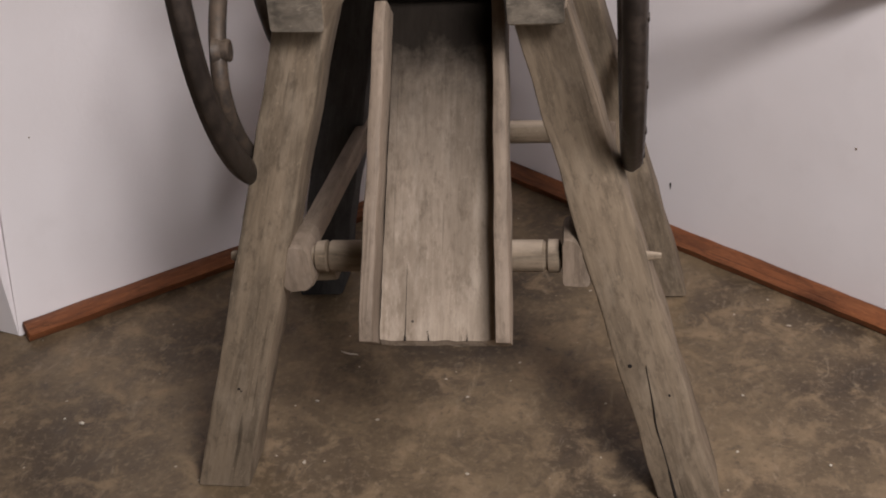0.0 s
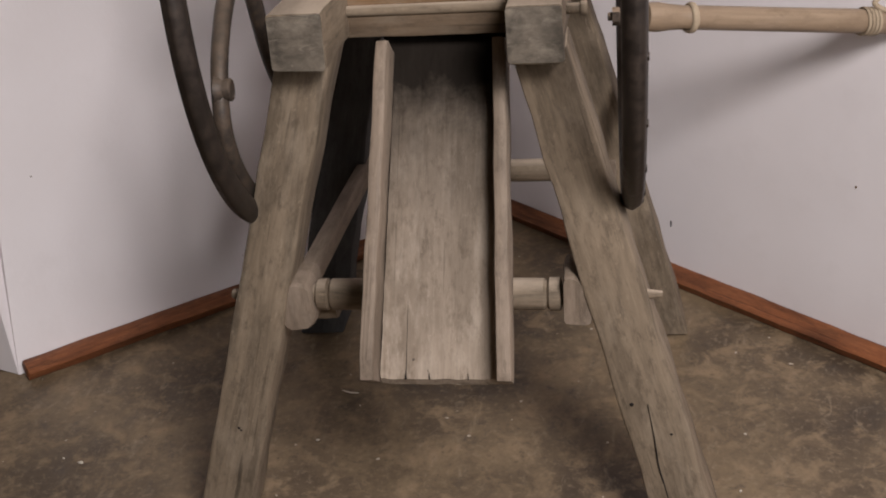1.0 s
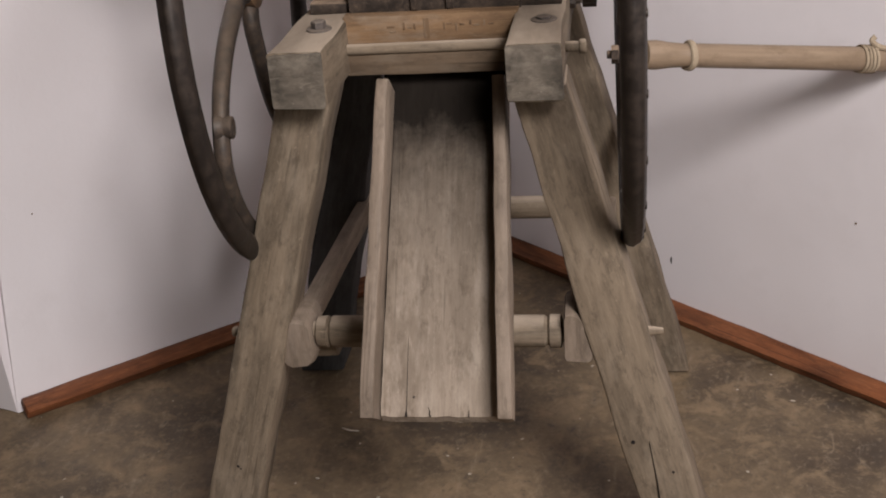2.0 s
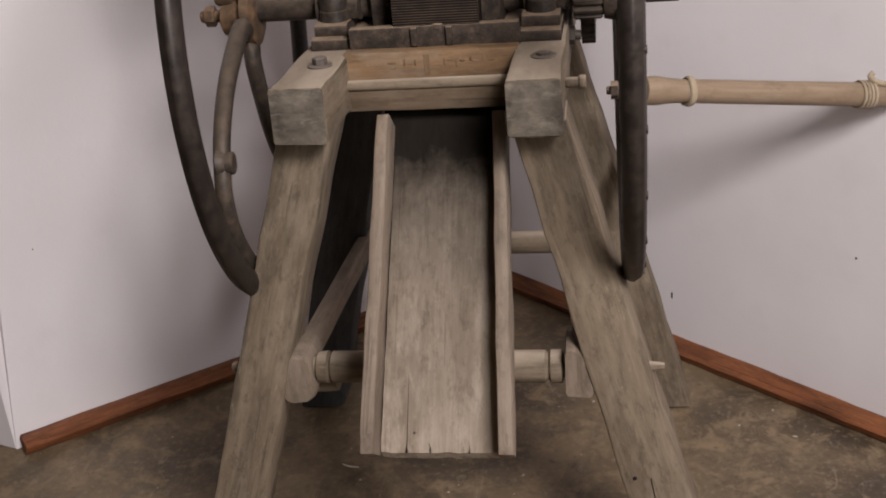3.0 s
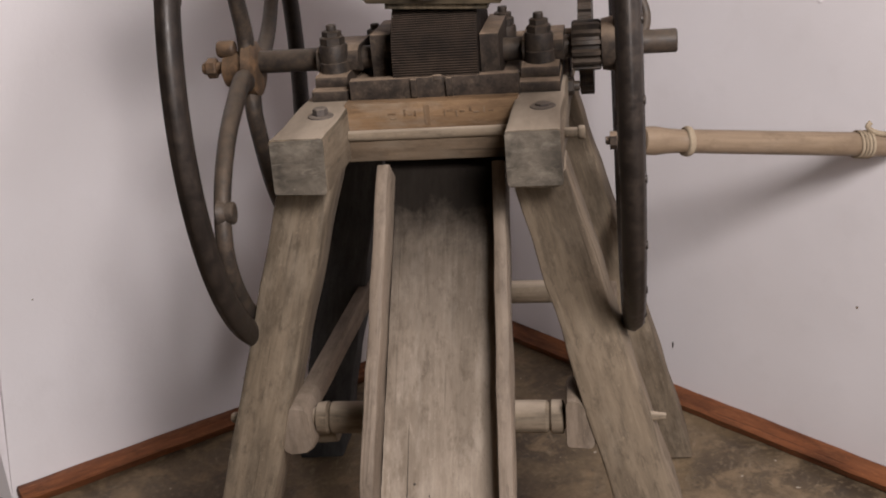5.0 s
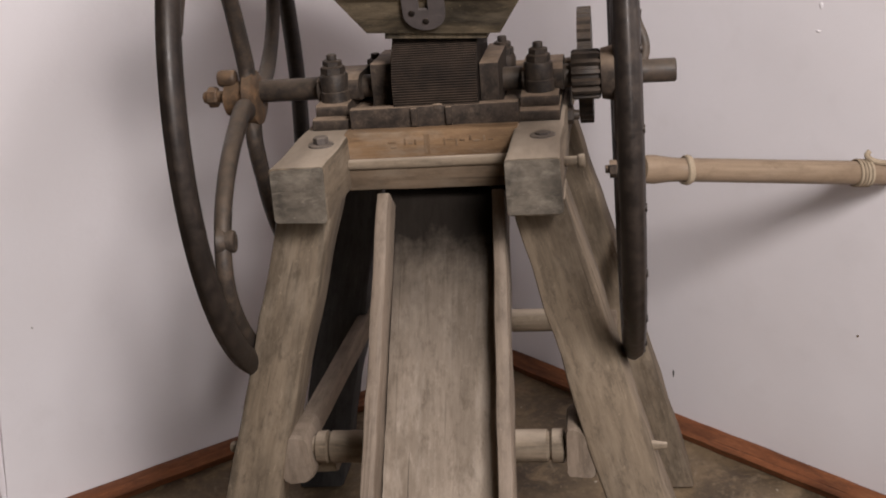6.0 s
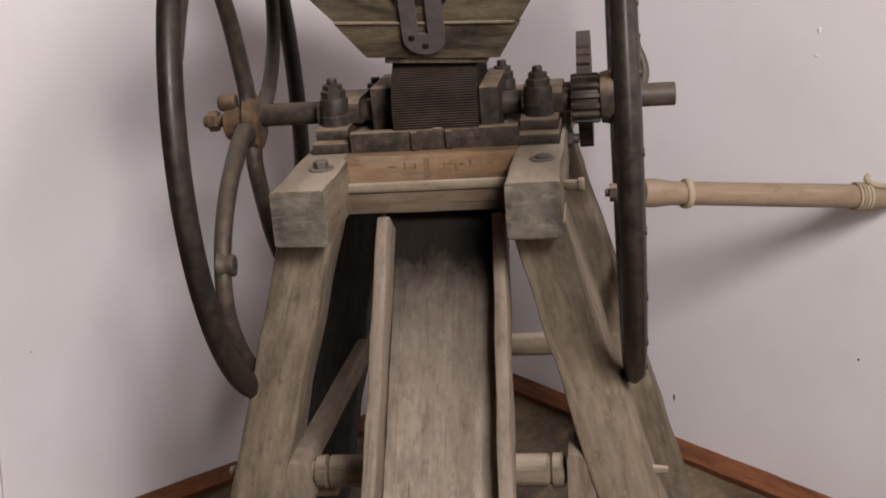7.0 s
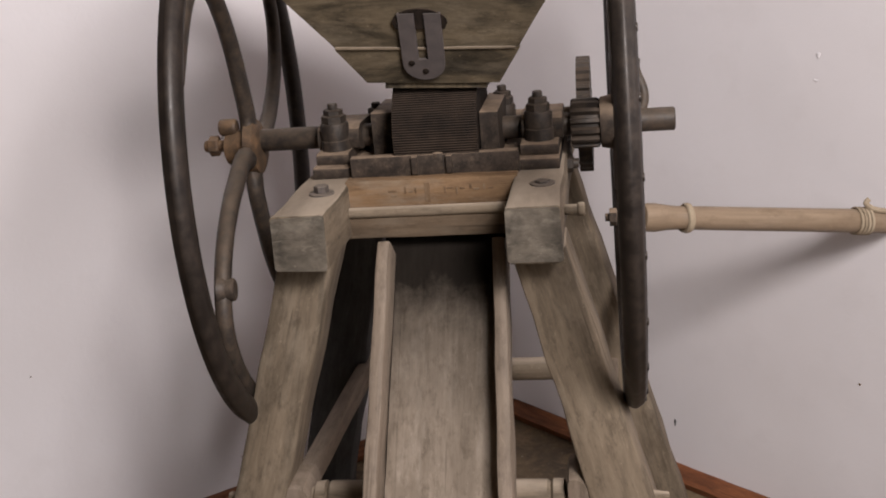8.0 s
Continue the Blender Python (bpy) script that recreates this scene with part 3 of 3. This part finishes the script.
def build_wheel(x, hub_x, radius, turn, lean, spin, width, label, side):
    """A flywheel of cast iron with four curved spokes. side: which way its outer face looks."""
    m = Matrix.Translation((x, Y_AXLE - (0.017 if side < 0 else 0), Z_AXLE - (0.022 if side < 0 else 0.004))) @ pose(0, 0, 0, 0, lean, turn)
    bm = bmesh.new()
    seg = 96
    w = width
    prof = []
    for i in range(40):
        g = 2 * math.pi * i / 40
        u, v = 0.5 * math.cos(g), 0.023 * math.sin(g)
        prof.append((u * w, v - 0.023 - (0.0016 if 100 < math.degrees(g) < 130 else 0.0)))
    rings = []
    for i in range(seg):
        g = 2 * math.pi * i / seg
        rings.append([m @ Vector((side * -u, (radius + v) * math.cos(g), (radius + v) * math.sin(g))) for u, v in prof])
    loft(bm, rings, closed=True)
    rim = part("flywheel", bm, M_RIM, mill, label, m)
    k = radius / 0.495
    for q in range(4):
        g = spin + math.pi / 2 * q
        bm = bmesh.new()
        pts = []
        raw = smooth_line([(0, a * k, b * k) for a, b in SPOKE], 6)
        for j, p in enumerate(raw):
            t = j / (len(raw) - 1)
            bow = (hub_x - x) * (1 - t)
            pts.append(m @ Vector((bow, p.y * math.cos(g) - p.z * math.sin(g), p.y * math.sin(g) + p.z * math.cos(g))))
        axis = (m.to_3x3() @ Vector((1, 0, 0))).normalized()
        tube(bm, pts, lambda t: 0.013 + 0.003 * (1 - t), lambda t: 0.021 - 0.006 * math.sin(math.pi * t), axis, 12)
        spoke = part("spoke", bm, M_SPOKE, rim, "rust-dusted curved spoke", m)
        if q == 0 or side > 0:
            c = pts[int(len(pts) * 0.53)]
            bm = bmesh.new()
            turned(bm, c - axis * 0.006, c + axis * 0.021, [(0, 0.024), (0.35, 0.022), (0.5, 0.0185), (0.9, 0.0185), (0.97, 0.017), (1.0, 0.014), (0.9, 0.010), (0.88, 0.004)], 24)
            part("boss", bm, M_SPOKE, rim, "", m)
    return rim, m


def build_wheels():
    left, ml = build_wheel(-0.656, -0.656, 0.493, 4.9, 0.0, 0.0, 0.036, "dark iron flywheel with worn bright rim", -1)
    bm = bmesh.new()
    turned(bm, (-0.706, Y_AXLE - 0.008, Z_AXLE - 0.012), (-0.636, Y_AXLE - 0.006, Z_AXLE - 0.009), [(0, 0.018), (0.06, 0.028), (0.3, 0.031), (0.62, 0.038), (0.66, 0.050), (0.9, 0.050), (1.0, 0.036)], 28)
    part("hub", bm, M_HUB, left, "rust-brown iron hub")
    bm = bmesh.new()
    rod(bm, (-0.748, Y_AXLE, Z_AXLE - 0.006), (-0.69, Y_AXLE, Z_AXLE - 0.006), 0.011, 14)
    hex_nut(bm, (-0.738, Y_AXLE, Z_AXLE - 0.006), (1, 0, 0), 0.019, 0.018)
    part("end_bolt", bm, M_HUB, left)
    bm = bmesh.new()
    rod(bm, (-0.712, 1.968, 1.110), (-0.68, 1.968, 1.110), 0.0155, 14, 0.006)
    part("hub_lug", bm, M_HUB, left)
    right, mr = build_wheel(0.0150, 0.0150, 0.496, 0.72, -0.4, 0.6, 0.037, "dark iron flywheel seen almost edge-on, rim studded with dents", 1)
    bm = bmesh.new()
    turned(bm, (-0.022, Y_AXLE, Z_AXLE), (0.050, Y_AXLE, Z_AXLE + 0.001), [(0, 0.036), (0.02, 0.044), (0.3, 0.048), (0.4, 0.048), (0.45, 0.034), (0.85, 0.030), (1, 0.024)], 28)
    part("hub", bm, M_IRON, right, "dark iron hub")
    # knobs of casting along the outer edge of the rim
    for g in range(0, 360, 12):
        a = radians(g + 4 * math.sin(g))
        bm = bmesh.new()
        c = mr @ Vector((0.0145, 0.477 * math.cos(a), 0.477 * math.sin(a)))
        rod(bm, c - Vector((0.004, 0, 0)), c + Vector((0.0050, 0, 0)), 0.0068, 10, 0.004)
        part("rim_stud", bm, M_RIM, right)
    bm = bmesh.new()
    tube(bm, smooth_line([(0.038, 2.02, 1.178), (0.042, 2.02, 1.160), (0.054, 2.01, 1.132), (0.056, 2.0, 1.112), (0.050, 1.985, 1.092)], 6), lambda t: 0.008 + 0.004 * (1 - t) ** 4, lambda t: 0.009 + 0.006 * (1 - t) ** 4, (0, 1, 0), 10)
    part("curved_lug", bm, M_SPOKE, right, "curved rusty lug by the shaft end")
    return left, right


def bearing(x, y, z0, boss_r, boss_h, name="bearing"):
    """A cap with a round boss, a nut and a bolt end on top."""
    bm = bmesh.new()
    turned(bm, (x, y, z0), (x, y, z0 + boss_h), [(0, boss_r * 1.06), (0.42, boss_r * 1.02), (0.45, boss_r * 0.96), (0.92, boss_r), (1, boss_r * 0.9)], 22, 0.0008)
    ob = part(name, bm, M_GEAR, mill, "dark greasy cast-iron bearing post")
    bm = bmesh.new()
    hex_nut(bm, (x, y, z0 + boss_h), (0, 0, 1), boss_r * 0.86, 0.014)
    part("nut", bm, M_GEAR, ob)
    bm = bmesh.new()
    hex_nut(bm, (x, y, z0 + boss_h + 0.014), (0.05, 0, 1), boss_r * 0.68, 0.010)
    rod(bm, (x, y, z0 + boss_h + 0.014), (x, y, z0 + boss_h + 0.034), boss_r * 0.36, 12)
    part("bolt_end", bm, M_GEAR, ob)
    return ob


def build_ironwork():
    bm = bmesh.new()
    rod(bm, (-0.66, Y_AXLE, Z_AXLE), (0.108, Y_AXLE, Z_AXLE), 0.0205, 24)
    part("axle", bm, M_SPOKE, mill, "brown iron axle", along((-0.66, Y_AXLE, Z_AXLE), (0.1, Y_AXLE, Z_AXLE)))
    # bed plate and its front web with ribs
    bm = bmesh.new()
    box(bm, -0.456, -0.160, 1.868, 2.16, 1.030, 1.048, 0.003, 0.001, 6, 4.0)
    bed = part("bed_plate", bm, M_IRON, mill, "dusty cast-iron bed plate")
    bm = bmesh.new()
    box(bm, -0.450, -0.158, 1.858, 1.880, 1.024, 1.066, 0.004, 0.0015, 10, 5.0)
    part("front_web", bm, M_IRON, bed)
    for x in (-0.337, -0.277):
        bm = bmesh.new()
        box(bm, x - 0.005, x + 0.005, 1.852, 1.865, 1.033, 1.064, 0.002, 0.0005, 2, x)
        part("rib", bm, M_IRON, bed)
    bm = bmesh.new()
    turned(bm, (-0.297, 1.876, 1.06), (-0.297, 1.876, 1.073), [(0, 0.020), (0.5, 0.018), (0.8, 0.012), (1, 0.009)], 14)
    part("web_lug", bm, M_IRON, bed)
    # pedestals on the beams
    for x0, x1 in ((-0.520, -0.456), (-0.160, -0.090)):
        bm = bmesh.new()
        box(bm, x0, x1, 1.868, 2.14, 1.027, 1.048, 0.006, 0.002, 4, x0)
        ped = part("pedestal", bm, M_IRON, mill, "stepped dusty cast-iron pedestal")
        bm = bmesh.new()
        box(bm, x0 + 0.003, x1 - 0.003, 1.888, 2.11, 1.046, 1.068, 0.008, 0.002, 4, x1)
        part("upper_step", bm, M_IRON, ped)
        bm = bmesh.new()
        box(bm, x0 + (0.0 if x0 < -0.3 else 0.004), x1 + (0.012 if x0 < -0.3 else 0.004), 1.925, 2.055, 1.062, 1.108, 0.021, 0.0015, 4, x1)
        part("bearing_block", bm, M_IRON, ped)
    bearing(-0.488, 1.930, 1.062, 0.0255, 0.054)
    bearing(-0.126, 1.926, 1.066, 0.0245, 0.052)
    bearing(-0.437, 2.06, 1.040, 0.024, 0.050, "inner_bearing")
    bearing(-0.199, 2.06, 1.046, 0.024, 0.062, "inner_bearing")
    # fluted grinding drum
    bm = bmesh.new()
    cy, cz, r = 1.965, 1.085, 0.105
    n_rib = 150
    secs = []
    for x in (-0.372, -0.2255):
        sec = []
        for i in range(n_rib * 4):
            g = 2 * math.pi * i / (n_rib * 4)
            rr = r + (0.0010 if i % 4 in (1, 2) else -0.0010)
            sec.append(Vector((x, cy + rr * math.cos(g), cz + rr * math.sin(g))))
        secs.append(sec)
    loft(bm, secs)
    part("drum", bm, M_DRUM, mill, "black finely grooved grinding drum", along((-0.37, cy, cz), (-0.22, cy, cz)))
    for x0, x1, ya in ((-0.420, -0.378, 1.93), (-0.2235, -0.192, 1.885)):
        bm = bmesh.new()
        box(bm, x0, x1, ya, 2.07, 1.048, 1.128, 0.004, 0.0015, 3, x0)
        part("side_cheek", bm, M_IRON, mill, "dusty iron cheek beside the drum")
    # pinion and gear
    bm = bmesh.new()
    secs = []
    for x, k in ((-0.072, 0.94), (-0.068, 1.0), (-0.026, 1.0), (-0.022, 0.94)):
        sec = []
        for i in range(14 * 6):
            g = 2 * math.pi * i / (14 * 6)
            rr = 0.044 if i % 6 in (1, 2, 3) else 0.035
            sec.append(Vector((x, Y_AXLE + rr * k * math.cos(g), Z_AXLE + rr * k * math.sin(g))))
        secs.append(sec)
    loft(bm, secs)
    part("pinion", bm, M_GEAR, mill, "toothed iron pinion")
    bm = bmesh.new()
    secs = []
    gy, gz = 2.118, 1.068
    for x in (-0.063, -0.038):
        sec = []
        for i in range(34 * 6):
            g = 2 * math.pi * i / (34 * 6)
            rr = 0.108 if i % 6 in (1, 2, 3) else 0.103
            sec.append(Vector((x, gy + rr * math.cos(g), gz + rr * math.sin(g))))
        secs.append(sec)
    loft(bm, secs)
    part("gear_wheel", bm, M_GEAR, mill, "toothed iron gear wheel")
    bm = bmesh.new()
    rod(bm, (-0.20, gy, gz), (-0.03, gy, gz), 0.016, 16)
    part("gear_shaft", bm, M_IRON, mill)
    bm = bmesh.new()
    rod(bm, (-0.105, 2.0, 1.003), (-0.062, 2.0, 1.003), 0.009, 14)
    hex_nut(bm, (-0.086, 2.0, 1.003), (1, 0, 0), 0.0165, 0.014)
    part("bolt", bm, M_GEAR, mill, "dark bolt end beside the gear")
    bm = bmesh.new()
    rod(bm, (-0.085, 1.80, 0.975), (-0.058, 1.80, 0.975), 0.009, 12)
    rod(bm, (-0.062, 1.80, 0.975), (-0.050, 1.80, 0.975), 0.012, 12)
    part("peg", bm, M_TIMBER, mill, "wooden peg in the beam's side")


def build_hopper():
    """A tapering box of boards that flares upwards, slightly askew."""
    m = Matrix.Translation((-0.295, 1.97, 1.186)) @ pose(0, 0, 0, 0, 3.0, 0)
    bm = bmesh.new()
    hop = None
    levels = ((0.0, 0.062), (0.064, 0.16), (0.162, 0.25))
    half = lambda z: (0.108 + 0.60 * z, 0.10 + 0.5 * z)
    frame_bm = bmesh.new()
    box(frame_bm, -0.084, 0.090, -0.09, 0.09, -0.012, 0.004, 0.003, 0.001, 3, 1.0)
    for v in frame_bm.verts:
        v.co = m @ v.co
    hop = part("hopper", frame_bm, M_HOPPER, mill, "flaring wooden hopper of mossy brown boards", m)
    th = 0.018
    for k, (z0, z1) in enumerate(levels):
        for side in range(4):
            bm = bmesh.new()
            (x0, y0), (x1, y1) = half(z0), half(z1)
            secs = []
            steps = 8
            for i in range(steps + 1):
                s = -1 + 2 * i / steps
                sec = []
                for z, xx, yy, inset in ((z0, x0, y0, 0), (z1, x1, y1, 0), (z1, x1, y1, th), (z0, x0, y0, th)):
                    if side % 2 == 0:
                        p = Vector((s * (xx + (0.004 if k == 0 else 0)), -(yy - inset), z))
                    else:
                        p = Vector((-(xx - inset), s * (yy - th), z))
                    if side >= 2:
                        p.x, p.y = -p.x, -p.y
                    if p.x < 0:
                        p.x *= 1 + 1.1 * z
                    sec.append(m @ rough_up(p, 0.0012, 15.0, k + side * 3.0))
                secs.append(sec)
            loft(bm, secs)
            c = m @ Vector((0, 0, (z0 + z1) / 2))
            part("board", bm, M_HOPPER, hop, "", along(c, c + (m.to_3x3() @ (Vector((1, 0, 0)) if side % 2 == 0 else Vector((0, 1, 0))))))
    # slotted steel bracket on the front board
    slope = math.atan(0.5)
    fm = m @ Matrix.Translation((-0.010, -0.1075, 0.010)) @ pose(0, 0, 0, 90 + math.degrees(slope), 0, 0)
    bm = bmesh.new()
    outer = []
    w, h = 0.035, 0.128
    n = 16
    for i in range(n + 1):
        g = math.pi + math.pi * i / n
        outer.append((w * math.cos(g), w * 0.9 + w * 0.9 * math.sin(g)))
    outer += [(w, h), (0.008, h), (0.008, 0.040), (-0.008, 0.040), (-0.008, h), (-w, h)]
    lo = [bm.verts.new(fm @ Vector((x, y, 0.0))) for x, y in outer]
    hi = [bm.verts.new(fm @ Vector((x, y, 0.006))) for x, y in outer]
    k = len(lo)
    for i in range(k):
        bm.faces.new((lo[i], lo[(i + 1) % k], hi[(i + 1) % k], hi[i]))
    bmesh.ops.triangle_fill(bm, edges=[bm.edges.get((lo[i], lo[(i + 1) % k])) for i in range(k)], use_beauty=True)
    bmesh.ops.triangle_fill(bm, edges=[bm.edges.get((hi[i], hi[(i + 1) % k])) for i in range(k)], use_beauty=True)
    plate = part("slotted_bracket", bm, M_BRACKET, hop, "grey steel slotted bracket", fm)
    # shade of the recess above the bracket, laid on as a thin black plate
    bm = bmesh.new()
    hole = [(0.045 * math.cos(math.pi * i / 12), 0.110 + 0.026 * math.sin(math.pi * i / 12)) for i in range(13)] + [(-0.040, 0.098), (0.040, 0.098)]
    loft(bm, [[fm @ Vector((x, y, z)) for x, y in hole] for z in (0.001, 0.0035)])
    part("gate_opening", bm, M_DRUM, hop, "flat black patch for the shade in the gate recess", fm)
    c0, c1 = m @ Vector((-0.158, -0.133, 0.063)), m @ Vector((0.143, -0.133, 0.063))
    bm = bmesh.new()
    timber(bm, c0, c1, (0, 1, 0), (0, 0, 1), 0.006, 0.005, 0.006, 0.004, 0.0015, 14, 0.0015, 2.2)
    part("pale_edge", bm, M_TIMBER, hop, "pale worn board edge", along(c0, c1))
    for x, y in ((-0.020, 0.034), (0.002, 0.018)):
        bm = bmesh.new()
        rod(bm, fm @ Vector((x, y, 0.004)), fm @ Vector((x, y, 0.008)), 0.0055, 12, 0.001)
        part("rivet", bm, M_DRUM, plate)


def build_handle(right):
    """A bamboo grip on the crank pin of the flywheel."""
    a, b = Vector((0.045, 2.04, 0.884)), Vector((0.545, 2.268, 0.785))
    bm = bmesh.new()
    turned(bm, a, b, [(0, 0.020), (0.004, 0.026), (0.05, 0.027), (0.10, 0.0235), (0.155, 0.0218), (0.165, 0.0245), (0.175, 0.0245), (0.185, 0.0225), (0.5, 0.0230), (0.8, 0.0236), (0.97, 0.0238), (1, 0.020)], 24, 0.0008)
    grip = part("crank_handle", bm, M_BAMBOO, mill, "pale dry bamboo crank handle bound with twine", along(a, b))
    d = b - a
    for t, r, k in ((0.170, 0.0248, 2), (0.845, 0.0262, 1), (0.86, 0.0262, 1), (0.875, 0.0262, 1), (0.89, 0.0262, 1)):
        bm = bmesh.new()
        m = along(a + d * t, b)
        secs = []
        for i in range(28):
            g = 2 * math.pi * i / 28
            c = Vector((math.cos(g), math.sin(g), 0))
            secs.append([m @ (c * (r + 0.0035 * k * 0.6 * math.cos(h)) + Vector((0, 0, 0.0035 * k * math.sin(h) + 0.0015 * math.sin(g * 2)))) for h in [2 * math.pi * q / 8 for q in range(8)]])
        loft(bm, secs, closed=True)
        part("twine_wrap", bm, M_TWINE, grip)
    bm = bmesh.new()
    tube(bm, smooth_line([a + d * 0.95 + Vector((0.02, -0.01, 0.022)), a + d * 0.92 + Vector((0, -0.012, 0.028)), a + d * 0.895 + Vector((-0.004, -0.008, 0.038)), a + d * 0.90 + Vector((0, -0.004, 0.047))], 6), 0.0055, 0.0055, (0, 1, 0), 8)
    part("twine_knot", bm, M_TWINE, grip)
    bm = bmesh.new()
    rod(bm, (-0.020, 2.045, 0.885), (0.06, 2.05, 0.883), 0.008, 12)
    hex_nut(bm, (-0.012, 2.045, 0.885), (1, 0, 0), 0.017, 0.014)
    part("crank_bolt", bm, M_IRON, mill)


build_frame()
build_chute()
left_wheel, right_wheel = build_wheels()
build_ironwork()
build_hopper()
build_handle(right_wheel)

# ---- small things on floor and walls ----


def build_scraps():
    bm = bmesh.new()
    tube(bm, smooth_line([(-0.642, 2.103, 0.0035), (-0.628, 2.094, 0.005), (-0.614, 2.090, 0.005), (-0.600, 2.092, 0.003)], 5), lambda t: 0.0005 + 0.0025 * math.sin(math.pi * t), 0.0012, (0, 1, 0), 6)
    tagged(link("straw", bm, M_CHALK), "short pale straw lying on the cement floor", "straw")
    for x, y, r in ((-1.166, 1.821, 0.0055), (-1.212, 1.835, 0.003), (-0.656, 1.918, 0.004), (0.230, 1.784, 0.003), (0.402, 1.750, 0.003), (-0.03, 1.93, 0.003)):
        bm = bmesh.new()
        bmesh.ops.create_icosphere(bm, subdivisions=2, radius=r)
        for v in bm.verts:
            v.co = rough_up(Vector((v.co.x, v.co.y * 0.8, v.co.z * 0.6)), r * 0.5, 90.0, x)
        bm.transform(Matrix.Translation((x, y, r * 0.35)))
        tagged(link("crumb", bm, M_CHALK, Matrix.Translation((x, y, 0))), "tiny white crumb of plaster on the cement floor", "crumb", group="crumbs on the floor")


def wall_mark(wall, p, w, h, normal, material, name, label):
    """A small flat scar; p lies on the wall."""
    m = along(p, Vector(p) - normal)
    d = 0.006 * noise.noise(Vector(p) * 1.3) + 0.002 * noise.noise(Vector(p) * 6)
    bm = bmesh.new()
    secs = []
    for z, k in ((-0.004, 1.0), (0.0008, 1.0), (0.0016, 0.6)):
        secs.append([m @ Vector((w * k * math.cos(g) * (1 + 0.3 * math.sin(3 * g)), h * k * math.sin(g), z - d)) for g in [2 * math.pi * i / 12 for i in range(12)]])
    loft(bm, secs)
    part(name, bm, material, wall, label)


def build_marks():
    right, left = bpy.data.objects["wall_right"], bpy.data.objects["wall_left"]
    for p, w, h, mat, lab in (((0.129, 2.647, 0.151), 0.0022, 0.010, M_HOLE, "dark scratch in the plaster"), ((0.512, 2.329, 0.401), 0.0024, 0.003, M_INK, "small dark dent in the plaster"),
                              ((0.426, 2.401, 1.106), 0.004, 0.007, M_WALL, "pale chip in the plaster"), ((0.422, 2.403, 1.054), 0.006, 0.003, M_WALL, "pale chip in the plaster")):
        p = Vector(p) + N_RIGHT * (D_RIGHT - N_RIGHT.dot(Vector(p)))
        wall_mark(right, p, w, h, N_RIGHT, mat, "plaster_mark", lab)
    for p in ((-0.998, 2.561, 0.111), (-1.359, 2.252, 0.492)):
        wall_mark(left, p, 0.0018, 0.002, N_LEFT, M_INK, "plaster_mark", "small brown speck on the plaster")
    bm = bmesh.new()
    rod(bm, (0.228, 2.530, 0.022), (0.2275, 2.528, 0.0325), 0.006, 14, 0.002)
    part("nail_head", bm, M_BRACKET, right_board, "grey nail head")


build_scraps()
build_marks()
